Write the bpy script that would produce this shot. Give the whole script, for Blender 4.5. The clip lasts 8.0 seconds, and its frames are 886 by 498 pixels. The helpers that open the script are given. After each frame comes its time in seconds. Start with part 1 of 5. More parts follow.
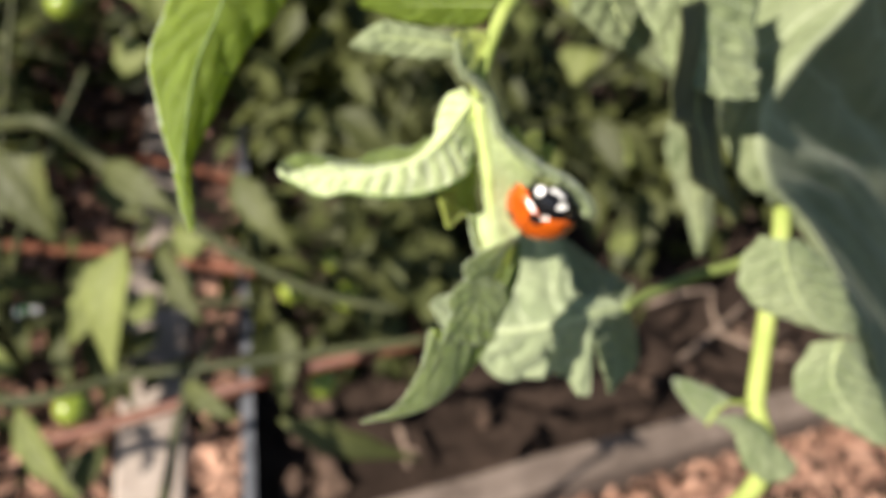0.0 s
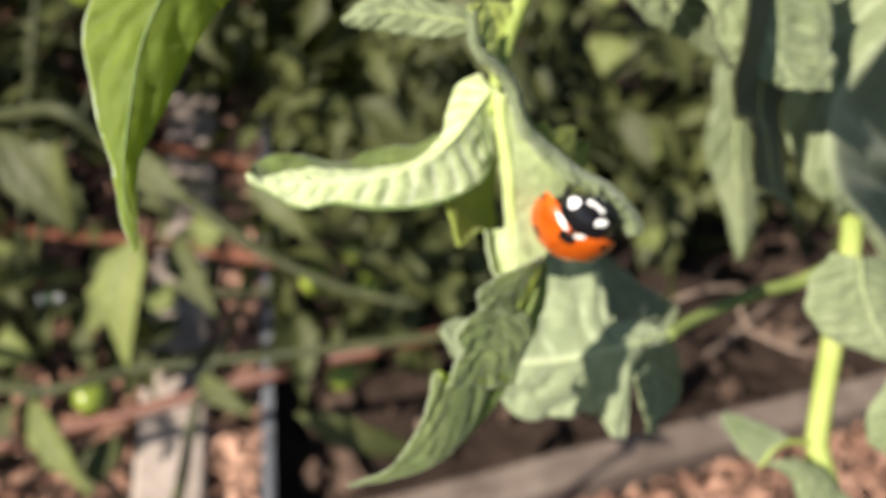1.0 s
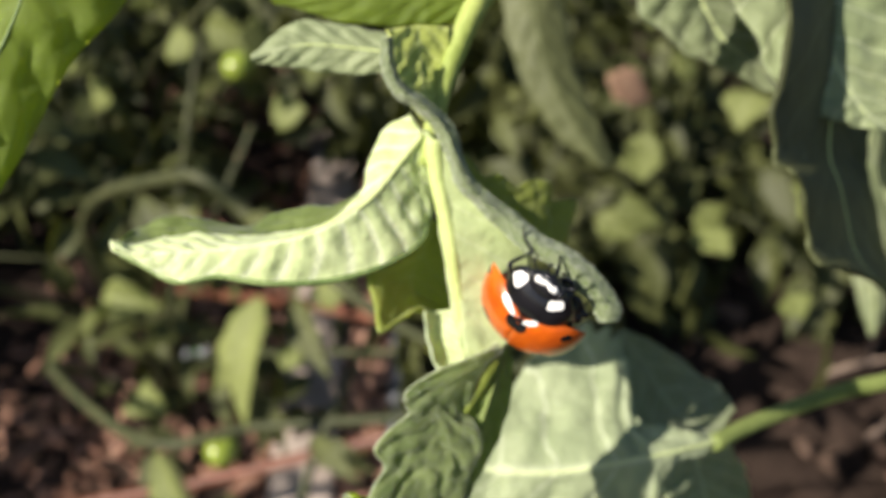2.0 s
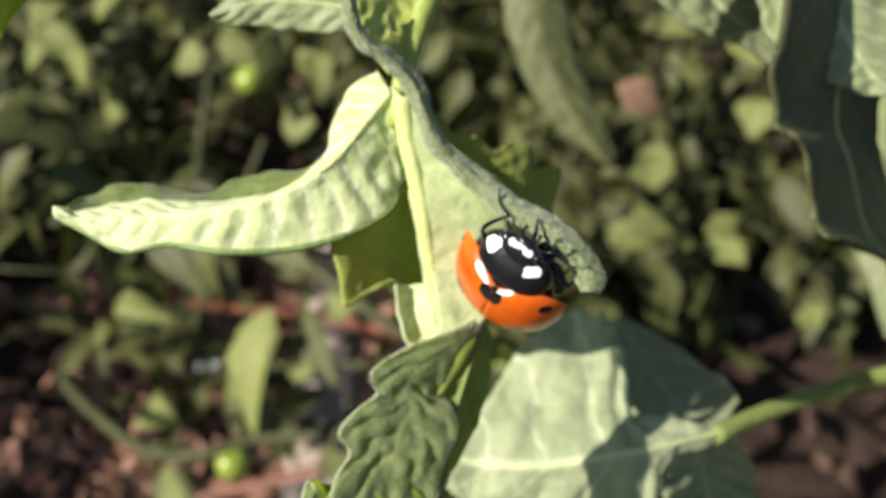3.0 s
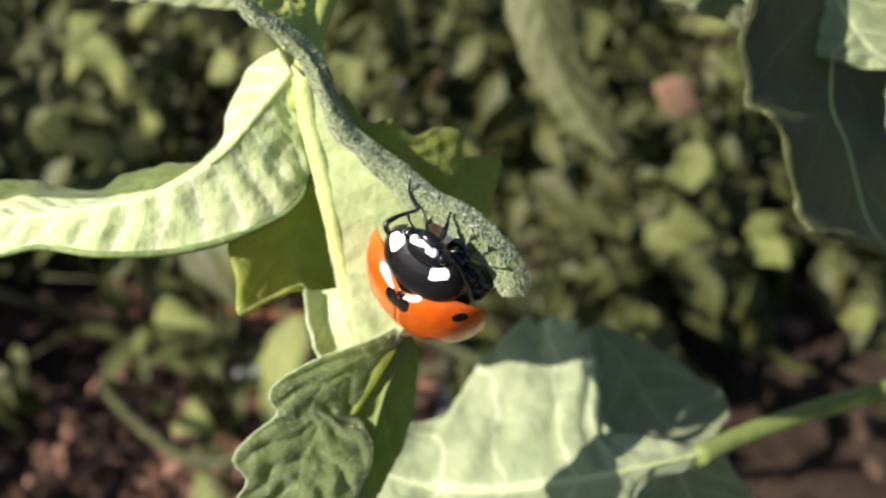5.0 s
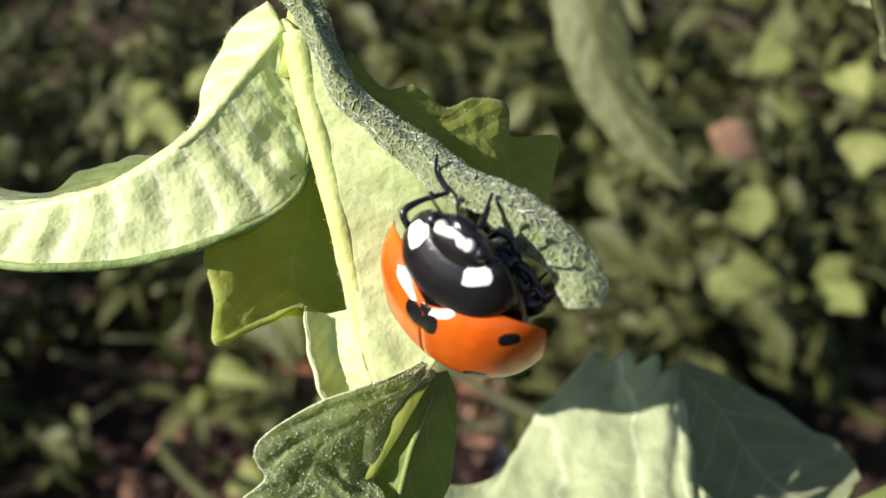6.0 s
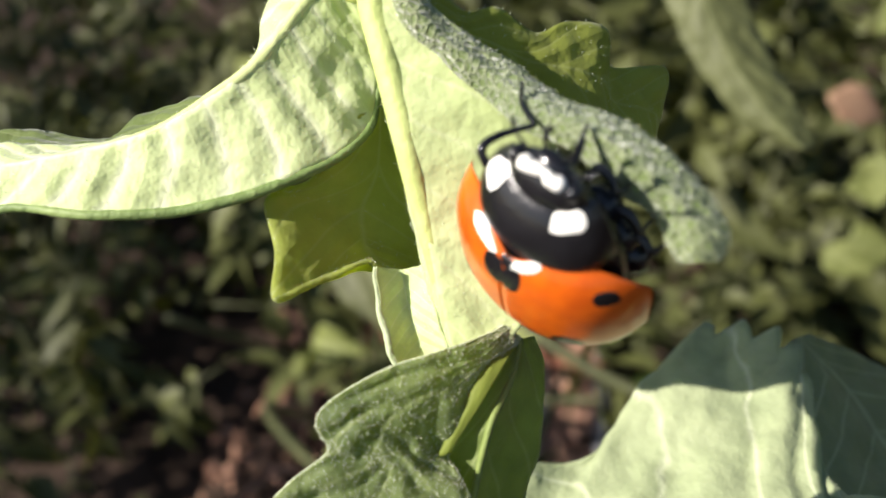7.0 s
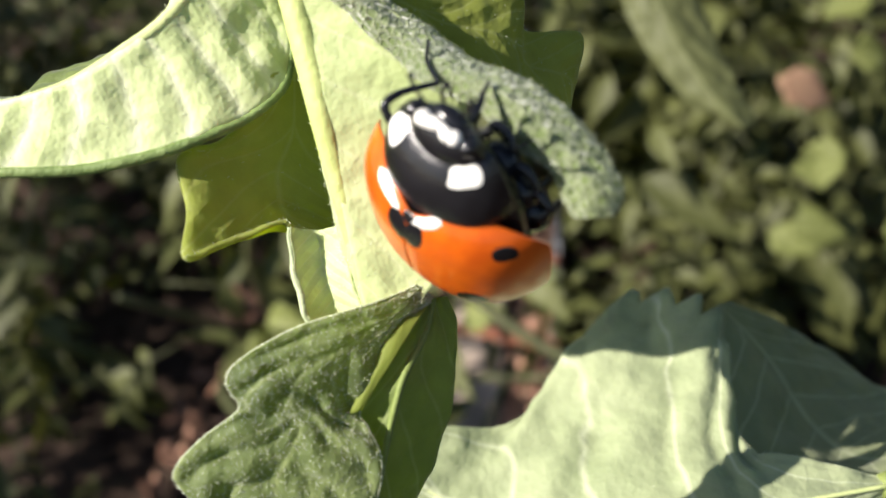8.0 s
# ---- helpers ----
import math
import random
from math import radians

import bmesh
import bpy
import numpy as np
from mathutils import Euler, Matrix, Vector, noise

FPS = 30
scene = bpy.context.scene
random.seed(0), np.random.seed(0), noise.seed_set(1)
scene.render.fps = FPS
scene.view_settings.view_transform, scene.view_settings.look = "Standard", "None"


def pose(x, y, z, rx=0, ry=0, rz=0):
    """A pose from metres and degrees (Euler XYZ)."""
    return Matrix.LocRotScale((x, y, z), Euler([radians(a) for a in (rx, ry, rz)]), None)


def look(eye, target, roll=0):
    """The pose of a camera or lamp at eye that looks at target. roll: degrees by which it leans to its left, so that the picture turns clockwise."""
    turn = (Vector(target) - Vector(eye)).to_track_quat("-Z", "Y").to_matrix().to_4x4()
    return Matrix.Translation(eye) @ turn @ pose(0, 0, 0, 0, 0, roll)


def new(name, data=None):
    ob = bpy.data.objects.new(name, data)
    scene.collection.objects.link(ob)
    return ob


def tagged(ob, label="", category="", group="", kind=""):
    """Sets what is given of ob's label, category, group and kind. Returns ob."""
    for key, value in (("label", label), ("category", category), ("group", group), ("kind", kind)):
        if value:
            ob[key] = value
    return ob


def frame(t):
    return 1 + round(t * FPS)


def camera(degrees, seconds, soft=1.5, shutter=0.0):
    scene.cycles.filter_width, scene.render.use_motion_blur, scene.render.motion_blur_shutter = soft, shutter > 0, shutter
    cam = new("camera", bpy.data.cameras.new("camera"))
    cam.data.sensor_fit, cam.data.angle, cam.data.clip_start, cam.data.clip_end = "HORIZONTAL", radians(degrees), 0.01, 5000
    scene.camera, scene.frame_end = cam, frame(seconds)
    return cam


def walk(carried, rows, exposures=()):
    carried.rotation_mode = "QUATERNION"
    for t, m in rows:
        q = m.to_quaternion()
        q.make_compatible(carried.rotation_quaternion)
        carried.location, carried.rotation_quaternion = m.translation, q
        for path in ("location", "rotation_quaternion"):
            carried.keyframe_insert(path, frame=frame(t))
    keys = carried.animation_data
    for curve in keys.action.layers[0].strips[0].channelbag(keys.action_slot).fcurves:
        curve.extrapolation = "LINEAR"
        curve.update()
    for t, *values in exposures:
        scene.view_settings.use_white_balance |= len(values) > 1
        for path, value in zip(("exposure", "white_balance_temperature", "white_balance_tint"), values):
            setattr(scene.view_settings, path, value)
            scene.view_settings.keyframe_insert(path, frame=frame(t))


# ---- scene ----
# ---- camera and its path ----
cam = camera(60, 8.0, soft=1.5)
cam.data.dof.use_dof = True
cam.data.dof.focus_distance = 0.0275
cam.data.dof.aperture_fstop = 58.0
walk(cam, [
    (0, pose(-0.02551, -0.04483, 0.94430, 43.87, -9.58, -10.62)),
    (0.5, pose(-0.02558, -0.04490, 0.94399, 43.73, -10.27, -11.26)),
    (1, pose(-0.02140, -0.03488, 0.93702, 42.87, -8.81, -8.89)),
    (1.5, pose(-0.01144, -0.02887, 0.93341, 44.78, -3.77, -2.48)),
    (3, pose(-0.00425, -0.02653, 0.92662, 47.73, -1.02, -0.70)),
    (3.5, pose(-0.00284, -0.02696, 0.92667, 47.86, -0.60, -0.59)),
    (4, pose(-0.00248, -0.02740, 0.92628, 47.61, 0.02, -1.58)),
    (5.5, pose(0.00314, -0.01959, 0.91921, 49.22, 3.01, 2.59)),
    (6, pose(0.00198, -0.01737, 0.91560, 52.33, 5.06, 3.37)),
    (6.5, pose(0.00199, -0.01646, 0.91594, 50.97, 6.69, 6.31)),
    (7, pose(0.00193, -0.01508, 0.91285, 50.96, 9.26, 9.31)),
    (7.5, pose(0.00145, -0.01617, 0.91164, 51.08, 9.00, 9.31)),
    (8, pose(0.00337, -0.01544, 0.91231, 49.12, 7.07, 7.03)),
], exposures=[(0.0, 0.94), (1.7, 0.90), (3.0, 0.96), (4.2, 1.03), (5.5, 1.08), (7.0, 1.15), (8.0, 1.19)])

# ---- sky, sun ----
SUN_WAY = Vector((-0.74, -0.30, 0.62)).normalized()
world = bpy.data.worlds.new("sky")
scene.world = world
world.use_nodes = True
wn = world.node_tree
sky = wn.nodes.new("ShaderNodeTexSky")
sky.sky_type = "NISHITA"
sky.sun_disc = False
sky.sun_elevation = math.asin(SUN_WAY.z)
sky.sun_rotation = math.atan2(SUN_WAY.x, SUN_WAY.y)
wn.links.new(sky.outputs[0], wn.nodes["Background"].inputs[0])
wn.nodes["Background"].inputs[1].default_value = 0.055
sun = new("sun", bpy.data.lights.new("sun", "SUN"))
sun.data.energy, sun.data.angle, sun.data.color = 5.0, radians(0.5), (1.0, 0.92, 0.845)
sun.matrix_world = look(SUN_WAY * 5, (0, 0, 0))

# ---- materials ----
def shader(name, rough=0.5, spec=0.4):
    m = bpy.data.materials.new(name)
    m.use_nodes = True
    nt = m.node_tree
    b = nt.nodes["Principled BSDF"]
    b.inputs["Roughness"].default_value = rough
    b.inputs["Specular IOR Level"].default_value = spec
    return m, nt, b


def node(nt, kind, **values):
    n = nt.nodes.new(kind)
    for key, v in values.items():
        n.inputs[key].default_value = v
    return n


def maths(nt, op, a, b=0.0, clamp=False):
    n = nt.nodes.new("ShaderNodeMath")
    n.operation, n.use_clamp = op, clamp
    for i, v in enumerate((a, b)):
        if isinstance(v, (int, float)):
            n.inputs[i].default_value = v
        else:
            nt.links.new(v, n.inputs[i])
    return n.outputs[0]


def ramp(nt, fac, *stops):
    n = nt.nodes.new("ShaderNodeValToRGB")
    while len(n.color_ramp.elements) < len(stops):
        n.color_ramp.elements.new(0.5)
    for e, (p, c) in zip(n.color_ramp.elements, stops):
        e.position, e.color = p, (*c, 1)
    nt.links.new(fac, n.inputs[0])
    return n.outputs[0]


def mix(nt, fac, a, b, how="MIX"):
    n = nt.nodes.new("ShaderNodeMix")
    n.data_type, n.blend_type = "RGBA", how
    for i, v in ((0, fac), (6, a), (7, b)):
        if isinstance(v, (int, float)):
            n.inputs[i].default_value = v
        elif isinstance(v, tuple):
            n.inputs[i].default_value = (*v, 1)
        else:
            nt.links.new(v, n.inputs[i])
    return n.outputs[2]


def noise_at(nt, scale, detail=3.0, space="Object", rough=0.55):
    tc = nt.nodes.new("ShaderNodeTexCoord")
    n = node(nt, "ShaderNodeTexNoise", Scale=scale, Detail=detail, Roughness=rough)
    nt.links.new(tc.outputs[space], n.inputs["Vector"])
    return n.outputs["Fac"]


def bump(nt, b, height, strength, distance):
    n = node(nt, "ShaderNodeBump", Strength=strength, Distance=distance)
    nt.links.new(height, n.inputs["Height"])
    nt.links.new(n.outputs[0], b.inputs["Normal"])
    return n


def leaf_shader(name, dark, light, vein, through_light, clear=0.35, grain=900.0, sheen=0.0, rough=0.6, spec=0.25, veins=7.0, relief=0.0004, vein_width=0.16, vein_mix=0.7, net=0.0):
    """Leaf skin: mottled green, paler veins by the leaf's own u, v, light that passes through."""
    m, nt, b = shader(name, rough, spec)
    uv = nt.nodes.new("ShaderNodeUVMap")
    sep = nt.nodes.new("ShaderNodeSeparateXYZ")
    nt.links.new(uv.outputs[0], sep.inputs[0])
    u = sep.outputs[0]
    v = maths(nt, "ABSOLUTE", maths(nt, "SUBTRACT", maths(nt, "MULTIPLY", sep.outputs[1], 2.0), 1.0))
    wob = maths(nt, "MULTIPLY", noise_at(nt, grain * 0.25, 2), 0.5)
    c = maths(nt, "ADD", maths(nt, "SUBTRACT", maths(nt, "MULTIPLY", u, veins), maths(nt, "MULTIPLY", v, 1.6)), wob)
    tri = maths(nt, "MULTIPLY", maths(nt, "ABSOLUTE", maths(nt, "SUBTRACT", maths(nt, "FRACT", c), 0.5)), 2.0)
    side = maths(nt, "SUBTRACT", 1.0, maths(nt, "DIVIDE", maths(nt, "SUBTRACT", 1.0, tri), vein_width), True)
    mid = maths(nt, "SUBTRACT", 1.0, maths(nt, "DIVIDE", v, 0.05), True)
    lines = maths(nt, "MAXIMUM", maths(nt, "MULTIPLY", side, 0.75), mid)
    mott = noise_at(nt, grain * 0.12, 4)
    fine = noise_at(nt, grain, 3)
    col = ramp(nt, mott, (0.3, dark), (0.7, light))
    col = mix(nt, maths(nt, "MULTIPLY", lines, vein_mix), col, vein)
    mesh = 0.0
    if net:
        cells = nt.nodes.new("ShaderNodeTexVoronoi")
        cells.feature = "DISTANCE_TO_EDGE"
        cells.inputs["Scale"].default_value = net
        nt.links.new(nt.nodes.new("ShaderNodeTexCoord").outputs["Object"], cells.inputs["Vector"])
        mesh = maths(nt, "SUBTRACT", 1.0, maths(nt, "DIVIDE", cells.outputs["Distance"], 0.16), True)
        col = mix(nt, maths(nt, "MULTIPLY", mesh, 0.6), col, vein)
    info = nt.nodes.new("ShaderNodeObjectInfo")
    tone = maths(nt, "ADD", maths(nt, "MULTIPLY", info.outputs["Random"], 0.4), 0.8)
    tone = maths(nt, "MULTIPLY", tone, maths(nt, "ADD", maths(nt, "MULTIPLY", fine, 0.5), 0.75))
    grey = nt.nodes.new("ShaderNodeCombineColor")
    for i in range(3):
        nt.links.new(tone, grey.inputs[i])
    col = mix(nt, 1.0, col, grey.outputs[0], "MULTIPLY")
    nt.links.new(col, b.inputs["Base Color"])
    if sheen:
        b.inputs["Sheen Weight"].default_value = sheen
        b.inputs["Sheen Roughness"].default_value = 0.5
    h = maths(nt, "ADD", maths(nt, "MULTIPLY", tri, -0.25), maths(nt, "ADD", maths(nt, "MULTIPLY", fine, 0.9), maths(nt, "MULTIPLY", noise_at(nt, grain * 0.4, 2), 0.8)))
    if net:
        h = maths(nt, "ADD", h, maths(nt, "MULTIPLY", mesh, 0.8))
    bump(nt, b, h, 0.6, relief)
    t = nt.nodes.new("ShaderNodeBsdfTranslucent")
    nt.links.new(mix(nt, 1.0, mix(nt, maths(nt, "MULTIPLY", lines, 0.4), through_light, vein), grey.outputs[0], "MULTIPLY"), t.inputs[0])
    ms = nt.nodes.new("ShaderNodeMixShader")
    ms.inputs[0].default_value = clear
    nt.links.new(b.outputs[0], ms.inputs[1])
    nt.links.new(t.outputs[0], ms.inputs[2])
    nt.links.new(ms.outputs[0], nt.nodes["Material Output"].inputs["Surface"])
    return m


LEAF_TOP = leaf_shader("leaf_upper_skin", (0.057, 0.085, 0.026), (0.16, 0.20, 0.072), (0.28, 0.33, 0.125), (0.42, 0.50, 0.05), 0.36, grain=2200.0, sheen=0.35, relief=0.0003)
LEAF_UNDER = leaf_shader("leaf_pale_underside", (0.48, 0.58, 0.23), (0.64, 0.72, 0.37), (0.69, 0.75, 0.42), (0.55, 0.66, 0.10), 0.35, sheen=0.3)
# olive copy of the underside, coloured like leaf in warm shade
LEAF_OLIVE = leaf_shader("leaf_shade_olive_underside", (0.34, 0.39, 0.08), (0.47, 0.52, 0.14), (0.50, 0.55, 0.22), (0.34, 0.43, 0.06), 0.25, sheen=0.2)
LEAF_RIBBED = leaf_shader("leaf_ribbed_underside", (0.50, 0.61, 0.23), (0.67, 0.75, 0.40), (0.84, 0.87, 0.60), (0.58, 0.68, 0.10), 0.38, sheen=0.3, veins=15.0, vein_width=0.42, vein_mix=0.95)
LEAF_BACK = leaf_shader("leaf_thin_backing", (0.28, 0.34, 0.10), (0.38, 0.44, 0.16), (0.45, 0.5, 0.2), (0.62, 0.72, 0.10), 0.85)
LEAF_VEINED = leaf_shader("leaf_veined_upper_skin", (0.22, 0.265, 0.14), (0.34, 0.38, 0.22), (0.50, 0.54, 0.36), (0.30, 0.40, 0.05), 0.25, sheen=0.12, veins=6.0, vein_width=0.12, vein_mix=0.9)
# brighter copy of the foliage skin, sunlight put into its colour
LEAF_LIT = leaf_shader("sunlit_foliage", (0.115, 0.135, 0.035), (0.21, 0.235, 0.075), (0.36, 0.38, 0.16), (0.36, 0.42, 0.04), 0.35, grain=120.0, relief=0.002)
WITHERED = leaf_shader("withered_leaf", (0.30, 0.17, 0.10), (0.50, 0.32, 0.21), (0.5, 0.35, 0.22), (0.45, 0.22, 0.08), 0.3, grain=120.0, relief=0.002)
LEAF_GREY = leaf_shader("leaf_downy_skin", (0.14, 0.19, 0.065), (0.26, 0.31, 0.14), (0.40, 0.43, 0.25), (0.32, 0.42, 0.05), 0.2, grain=2400.0, sheen=0.6, relief=0.00035)
LEAF_CURL = leaf_shader("leaf_netted_downy_skin", (0.11, 0.165, 0.04), (0.21, 0.27, 0.085), (0.46, 0.51, 0.30), (0.32, 0.42, 0.05), 0.2, grain=2400.0, sheen=0.5, relief=0.00035, vein_mix=0.3, net=3600.0)
# leaf skin darkened so that its leaves look shaded
LEAF_DARK = leaf_shader("leaf_shade_dark_skin", (0.055, 0.062, 0.024), (0.10, 0.11, 0.045), (0.14, 0.155, 0.07), (0.10, 0.14, 0.02), 0.1, grain=600.0, vein_width=0.1, vein_mix=0.8)
LEAF_BIG = leaf_shader("leaf_broad_upper_skin", (0.15, 0.185, 0.085), (0.26, 0.29, 0.155), (0.40, 0.44, 0.26), (0.24, 0.36, 0.04), 0.18, grain=600.0, sheen=0.08, vein_width=0.13, vein_mix=0.9)
LEAF_FAR = leaf_shader("tomato_foliage", (0.045, 0.052, 0.014), (0.10, 0.11, 0.034), (0.13, 0.14, 0.05), (0.20, 0.22, 0.02), 0.3, grain=120.0, rough=0.55, spec=0.3, relief=0.002)
# pale underside dimmed to olive, as it looks in shade
LEAF_MID = leaf_shader("leaf_dimmed_olive_skin", (0.22, 0.26, 0.04), (0.33, 0.37, 0.08), (0.40, 0.44, 0.14), (0.42, 0.48, 0.04), 0.45, sheen=0.2)
# darker green for leaf halves whose shade is painted in
LEAF_DIM = leaf_shader("leaf_shade_green_skin", (0.09, 0.13, 0.03), (0.17, 0.215, 0.06), (0.26, 0.31, 0.11), (0.30, 0.38, 0.04), 0.4, sheen=0.2)
# brighter yellow-green that paints light coming through a leaf
LEAF_GLOW = leaf_shader("leaf_glow_tone_skin", (0.17, 0.22, 0.03), (0.26, 0.31, 0.05), (0.36, 0.43, 0.04), (0.36, 0.43, 0.04), 0.45, sheen=0.2, relief=0.00002, vein_mix=0.0)
# yellow-green copy of leaf skin, toned as if backlit
LEAF_YELLOW = leaf_shader("backlit_leaf_skin", (0.15, 0.22, 0.035), (0.24, 0.32, 0.06), (0.30, 0.40, 0.08), (0.50, 0.57, 0.03), 0.62, grain=400.0)


def plain(name, a, b_, scale, rough=0.5, spec=0.4, relief=0.0, detail=4.0, metal=0.0):
    m, nt, b = shader(name, rough, spec)
    n = noise_at(nt, scale, detail)
    fine = noise_at(nt, scale * 6, 3)
    info = nt.nodes.new("ShaderNodeObjectInfo")
    f = maths(nt, "ADD", maths(nt, "MULTIPLY", maths(nt, "ADD", maths(nt, "MULTIPLY", n, 0.7), maths(nt, "MULTIPLY", fine, 0.3)), 1.0),
              maths(nt, "MULTIPLY", maths(nt, "SUBTRACT", info.outputs["Random"], 0.5), 0.25))
    nt.links.new(ramp(nt, f, (0.32, a), (0.68, b_)), b.inputs["Base Color"])
    b.inputs["Metallic"].default_value = metal
    if relief:
        bump(nt, b, maths(nt, "ADD", n, maths(nt, "MULTIPLY", fine, 0.5)), 0.8, relief)
    return m


STEM = plain("young_stem_skin", (0.23, 0.29, 0.06), (0.37, 0.42, 0.12), 300, 0.6, 0.25, 0.0002)
PETIOLE = plain("leaf_stalk_skin", (0.11, 0.145, 0.035), (0.20, 0.24, 0.07), 250, 0.6, 0.25, 0.0002)
MIDRIB = plain("leaf_midrib_skin", (0.32, 0.40, 0.11), (0.46, 0.53, 0.19), 300, 0.6, 0.25, 0.0002)
STEM_FAR = plain("old_stem_skin", (0.03, 0.036, 0.012), (0.075, 0.078, 0.028), 60, 0.6, 0.3, 0.001)
# pale edge colour that paints sun catching a leaf's rim
RIM = plain("lit_leaf_edge_skin", (0.30, 0.36, 0.20), (0.46, 0.51, 0.32), 500, 0.6, 0.25, 0.0002)
MARGIN = plain("leaf_margin_skin", (0.12, 0.18, 0.05), (0.24, 0.31, 0.11), 400, 0.6, 0.25, 0.0002)
TIPRIB = plain("tip_rib_skin", (0.12, 0.165, 0.04), (0.20, 0.25, 0.07), 400, 0.6, 0.25, 0.0002)
RIB = plain("leaf_rib_skin", (0.40, 0.48, 0.17), (0.54, 0.60, 0.27), 300, 0.6, 0.25, 0.0002)
HAIR = plain("plant_down", (0.5, 0.55, 0.38), (0.7, 0.74, 0.55), 500, 0.5, 0.3)
SPECK = plain("gland_hair_tip", (0.34, 0.38, 0.22), (0.62, 0.65, 0.46), 2500, 0.3, 0.6)
WOOL = plain("leaf_wool", (0.36, 0.41, 0.25), (0.70, 0.73, 0.54), 2500, 0.5, 0.3)
SHELL = plain("elytra_lacquer", (0.30, 0.036, 0.004), (0.60, 0.112, 0.005), 380, 0.3, 0.25)
SHELL.node_tree.nodes["Principled BSDF"].inputs["Coat Weight"].default_value = 0.3
SHELL.node_tree.nodes["Principled BSDF"].inputs["Coat Roughness"].default_value = 0.07
BLACK = plain("black_chitin", (0.004, 0.004, 0.005), (0.010, 0.010, 0.012), 1500, 0.2, 0.5, 0.00003)
WHITE = plain("ivory_chitin", (0.80, 0.78, 0.70), (0.9, 0.88, 0.82), 900, 0.35, 0.4)
SOIL = plain("garden_soil", (0.016, 0.011, 0.008), (0.055, 0.037, 0.027), 22, 0.95, 0.1, 0.02, 8)
CLOD = plain("dry_clod", (0.09, 0.06, 0.042), (0.30, 0.20, 0.145), 60, 0.95, 0.1, 0.008, 6)
CHIP = plain("bark_chip", (0.22, 0.12, 0.08), (0.48, 0.31, 0.225), 40, 0.85, 0.2, 0.003)
TIMBER = plain("weathered_timber", (0.09, 0.067, 0.052), (0.225, 0.175, 0.138), 14, 0.85, 0.2, 0.004, 8)
BOARD = plain("pale_board", (0.24, 0.19, 0.15), (0.50, 0.42, 0.35), 14, 0.85, 0.2, 0.003, 8)
EDGING = plain("grey_edging", (0.07, 0.072, 0.078), (0.15, 0.155, 0.165), 20, 0.6, 0.4, 0.002)
STAKE = plain("terracotta_stake", (0.07, 0.026, 0.014), (0.16, 0.058, 0.03), 30, 0.5, 0.4, 0.001)
FRUIT = plain("green_tomato_skin", (0.15, 0.20, 0.025), (0.28, 0.34, 0.045), 30, 0.25, 0.5)
TAGW = plain("white_plastic", (0.75, 0.75, 0.72), (0.85, 0.85, 0.83), 50, 0.4, 0.4)
TAGG = plain("green_print", (0.05, 0.25, 0.07), (0.08, 0.35, 0.10), 50, 0.4, 0.4)
STICK = plain("dry_stick_bark", (0.16, 0.11, 0.08), (0.36, 0.27, 0.20), 60, 0.85, 0.2, 0.003, 6)

# ---- builders ----
MM = 0.001
SPRIG = pose(0, 0, 0.9, 48, 0, 0)      # foreground shoot's space, turned to the camera: x right, y up, z towards it


def mesh_of(name, verts, faces, mats, slots=None, uvs=None, smooth=True):
    me = bpy.data.meshes.new(name)
    me.from_pydata([tuple(v) for v in verts], [], faces)
    for m in (mats if isinstance(mats, (list, tuple)) else [mats]):
        me.materials.append(m)
    if slots is not None:
        me.polygons.foreach_set("material_index", slots)
    if uvs is not None:
        layer = me.uv_layers.new(name="UVMap")
        idx = np.empty(len(me.loops), dtype=np.int32)
        me.loops.foreach_get("vertex_index", idx)
        layer.data.foreach_set("uv", np.asarray(uvs, dtype=np.float32)[idx].ravel())
    if smooth:
        me.polygons.foreach_set("use_smooth", [True] * len(me.polygons))
    me.update()
    return me


def part(name, data, parent=None, label="", m=None):
    """Links a mesh (or a bmesh's mesh) as one object under a thing or a part."""
    ob = new(name, data)
    if parent is not None:
        ob.parent = parent
    if m is not None:
        ob.matrix_local = m
    return tagged(ob, label)


def thing(name, m, label, category, group="", kind=""):
    ob = new(name)
    ob.empty_display_size = 0.01
    ob.matrix_world = m
    return tagged(ob, label, category, group, kind)


def glide(rows, n):
    """A Catmull-Rom curve through rows of equal shape, n samples."""
    a = np.asarray(rows, dtype=float)
    a = np.concatenate([2 * a[:1] - a[1:2], a, 2 * a[-1:] - a[-2:-1]])
    t = np.linspace(0, len(rows) - 1 - 1e-9, n)
    i = t.astype(int)
    s = (t - i).reshape(-1, *([1] * (a.ndim - 1)))
    p0, p1, p2, p3 = a[i], a[i + 1], a[i + 2], a[i + 3]
    return 0.5 * (2 * p1 + (p2 - p0) * s + (2 * p0 - 5 * p1 + 4 * p2 - p3) * s ** 2 + (3 * p1 - p0 - 3 * p2 + p3) * s ** 3)


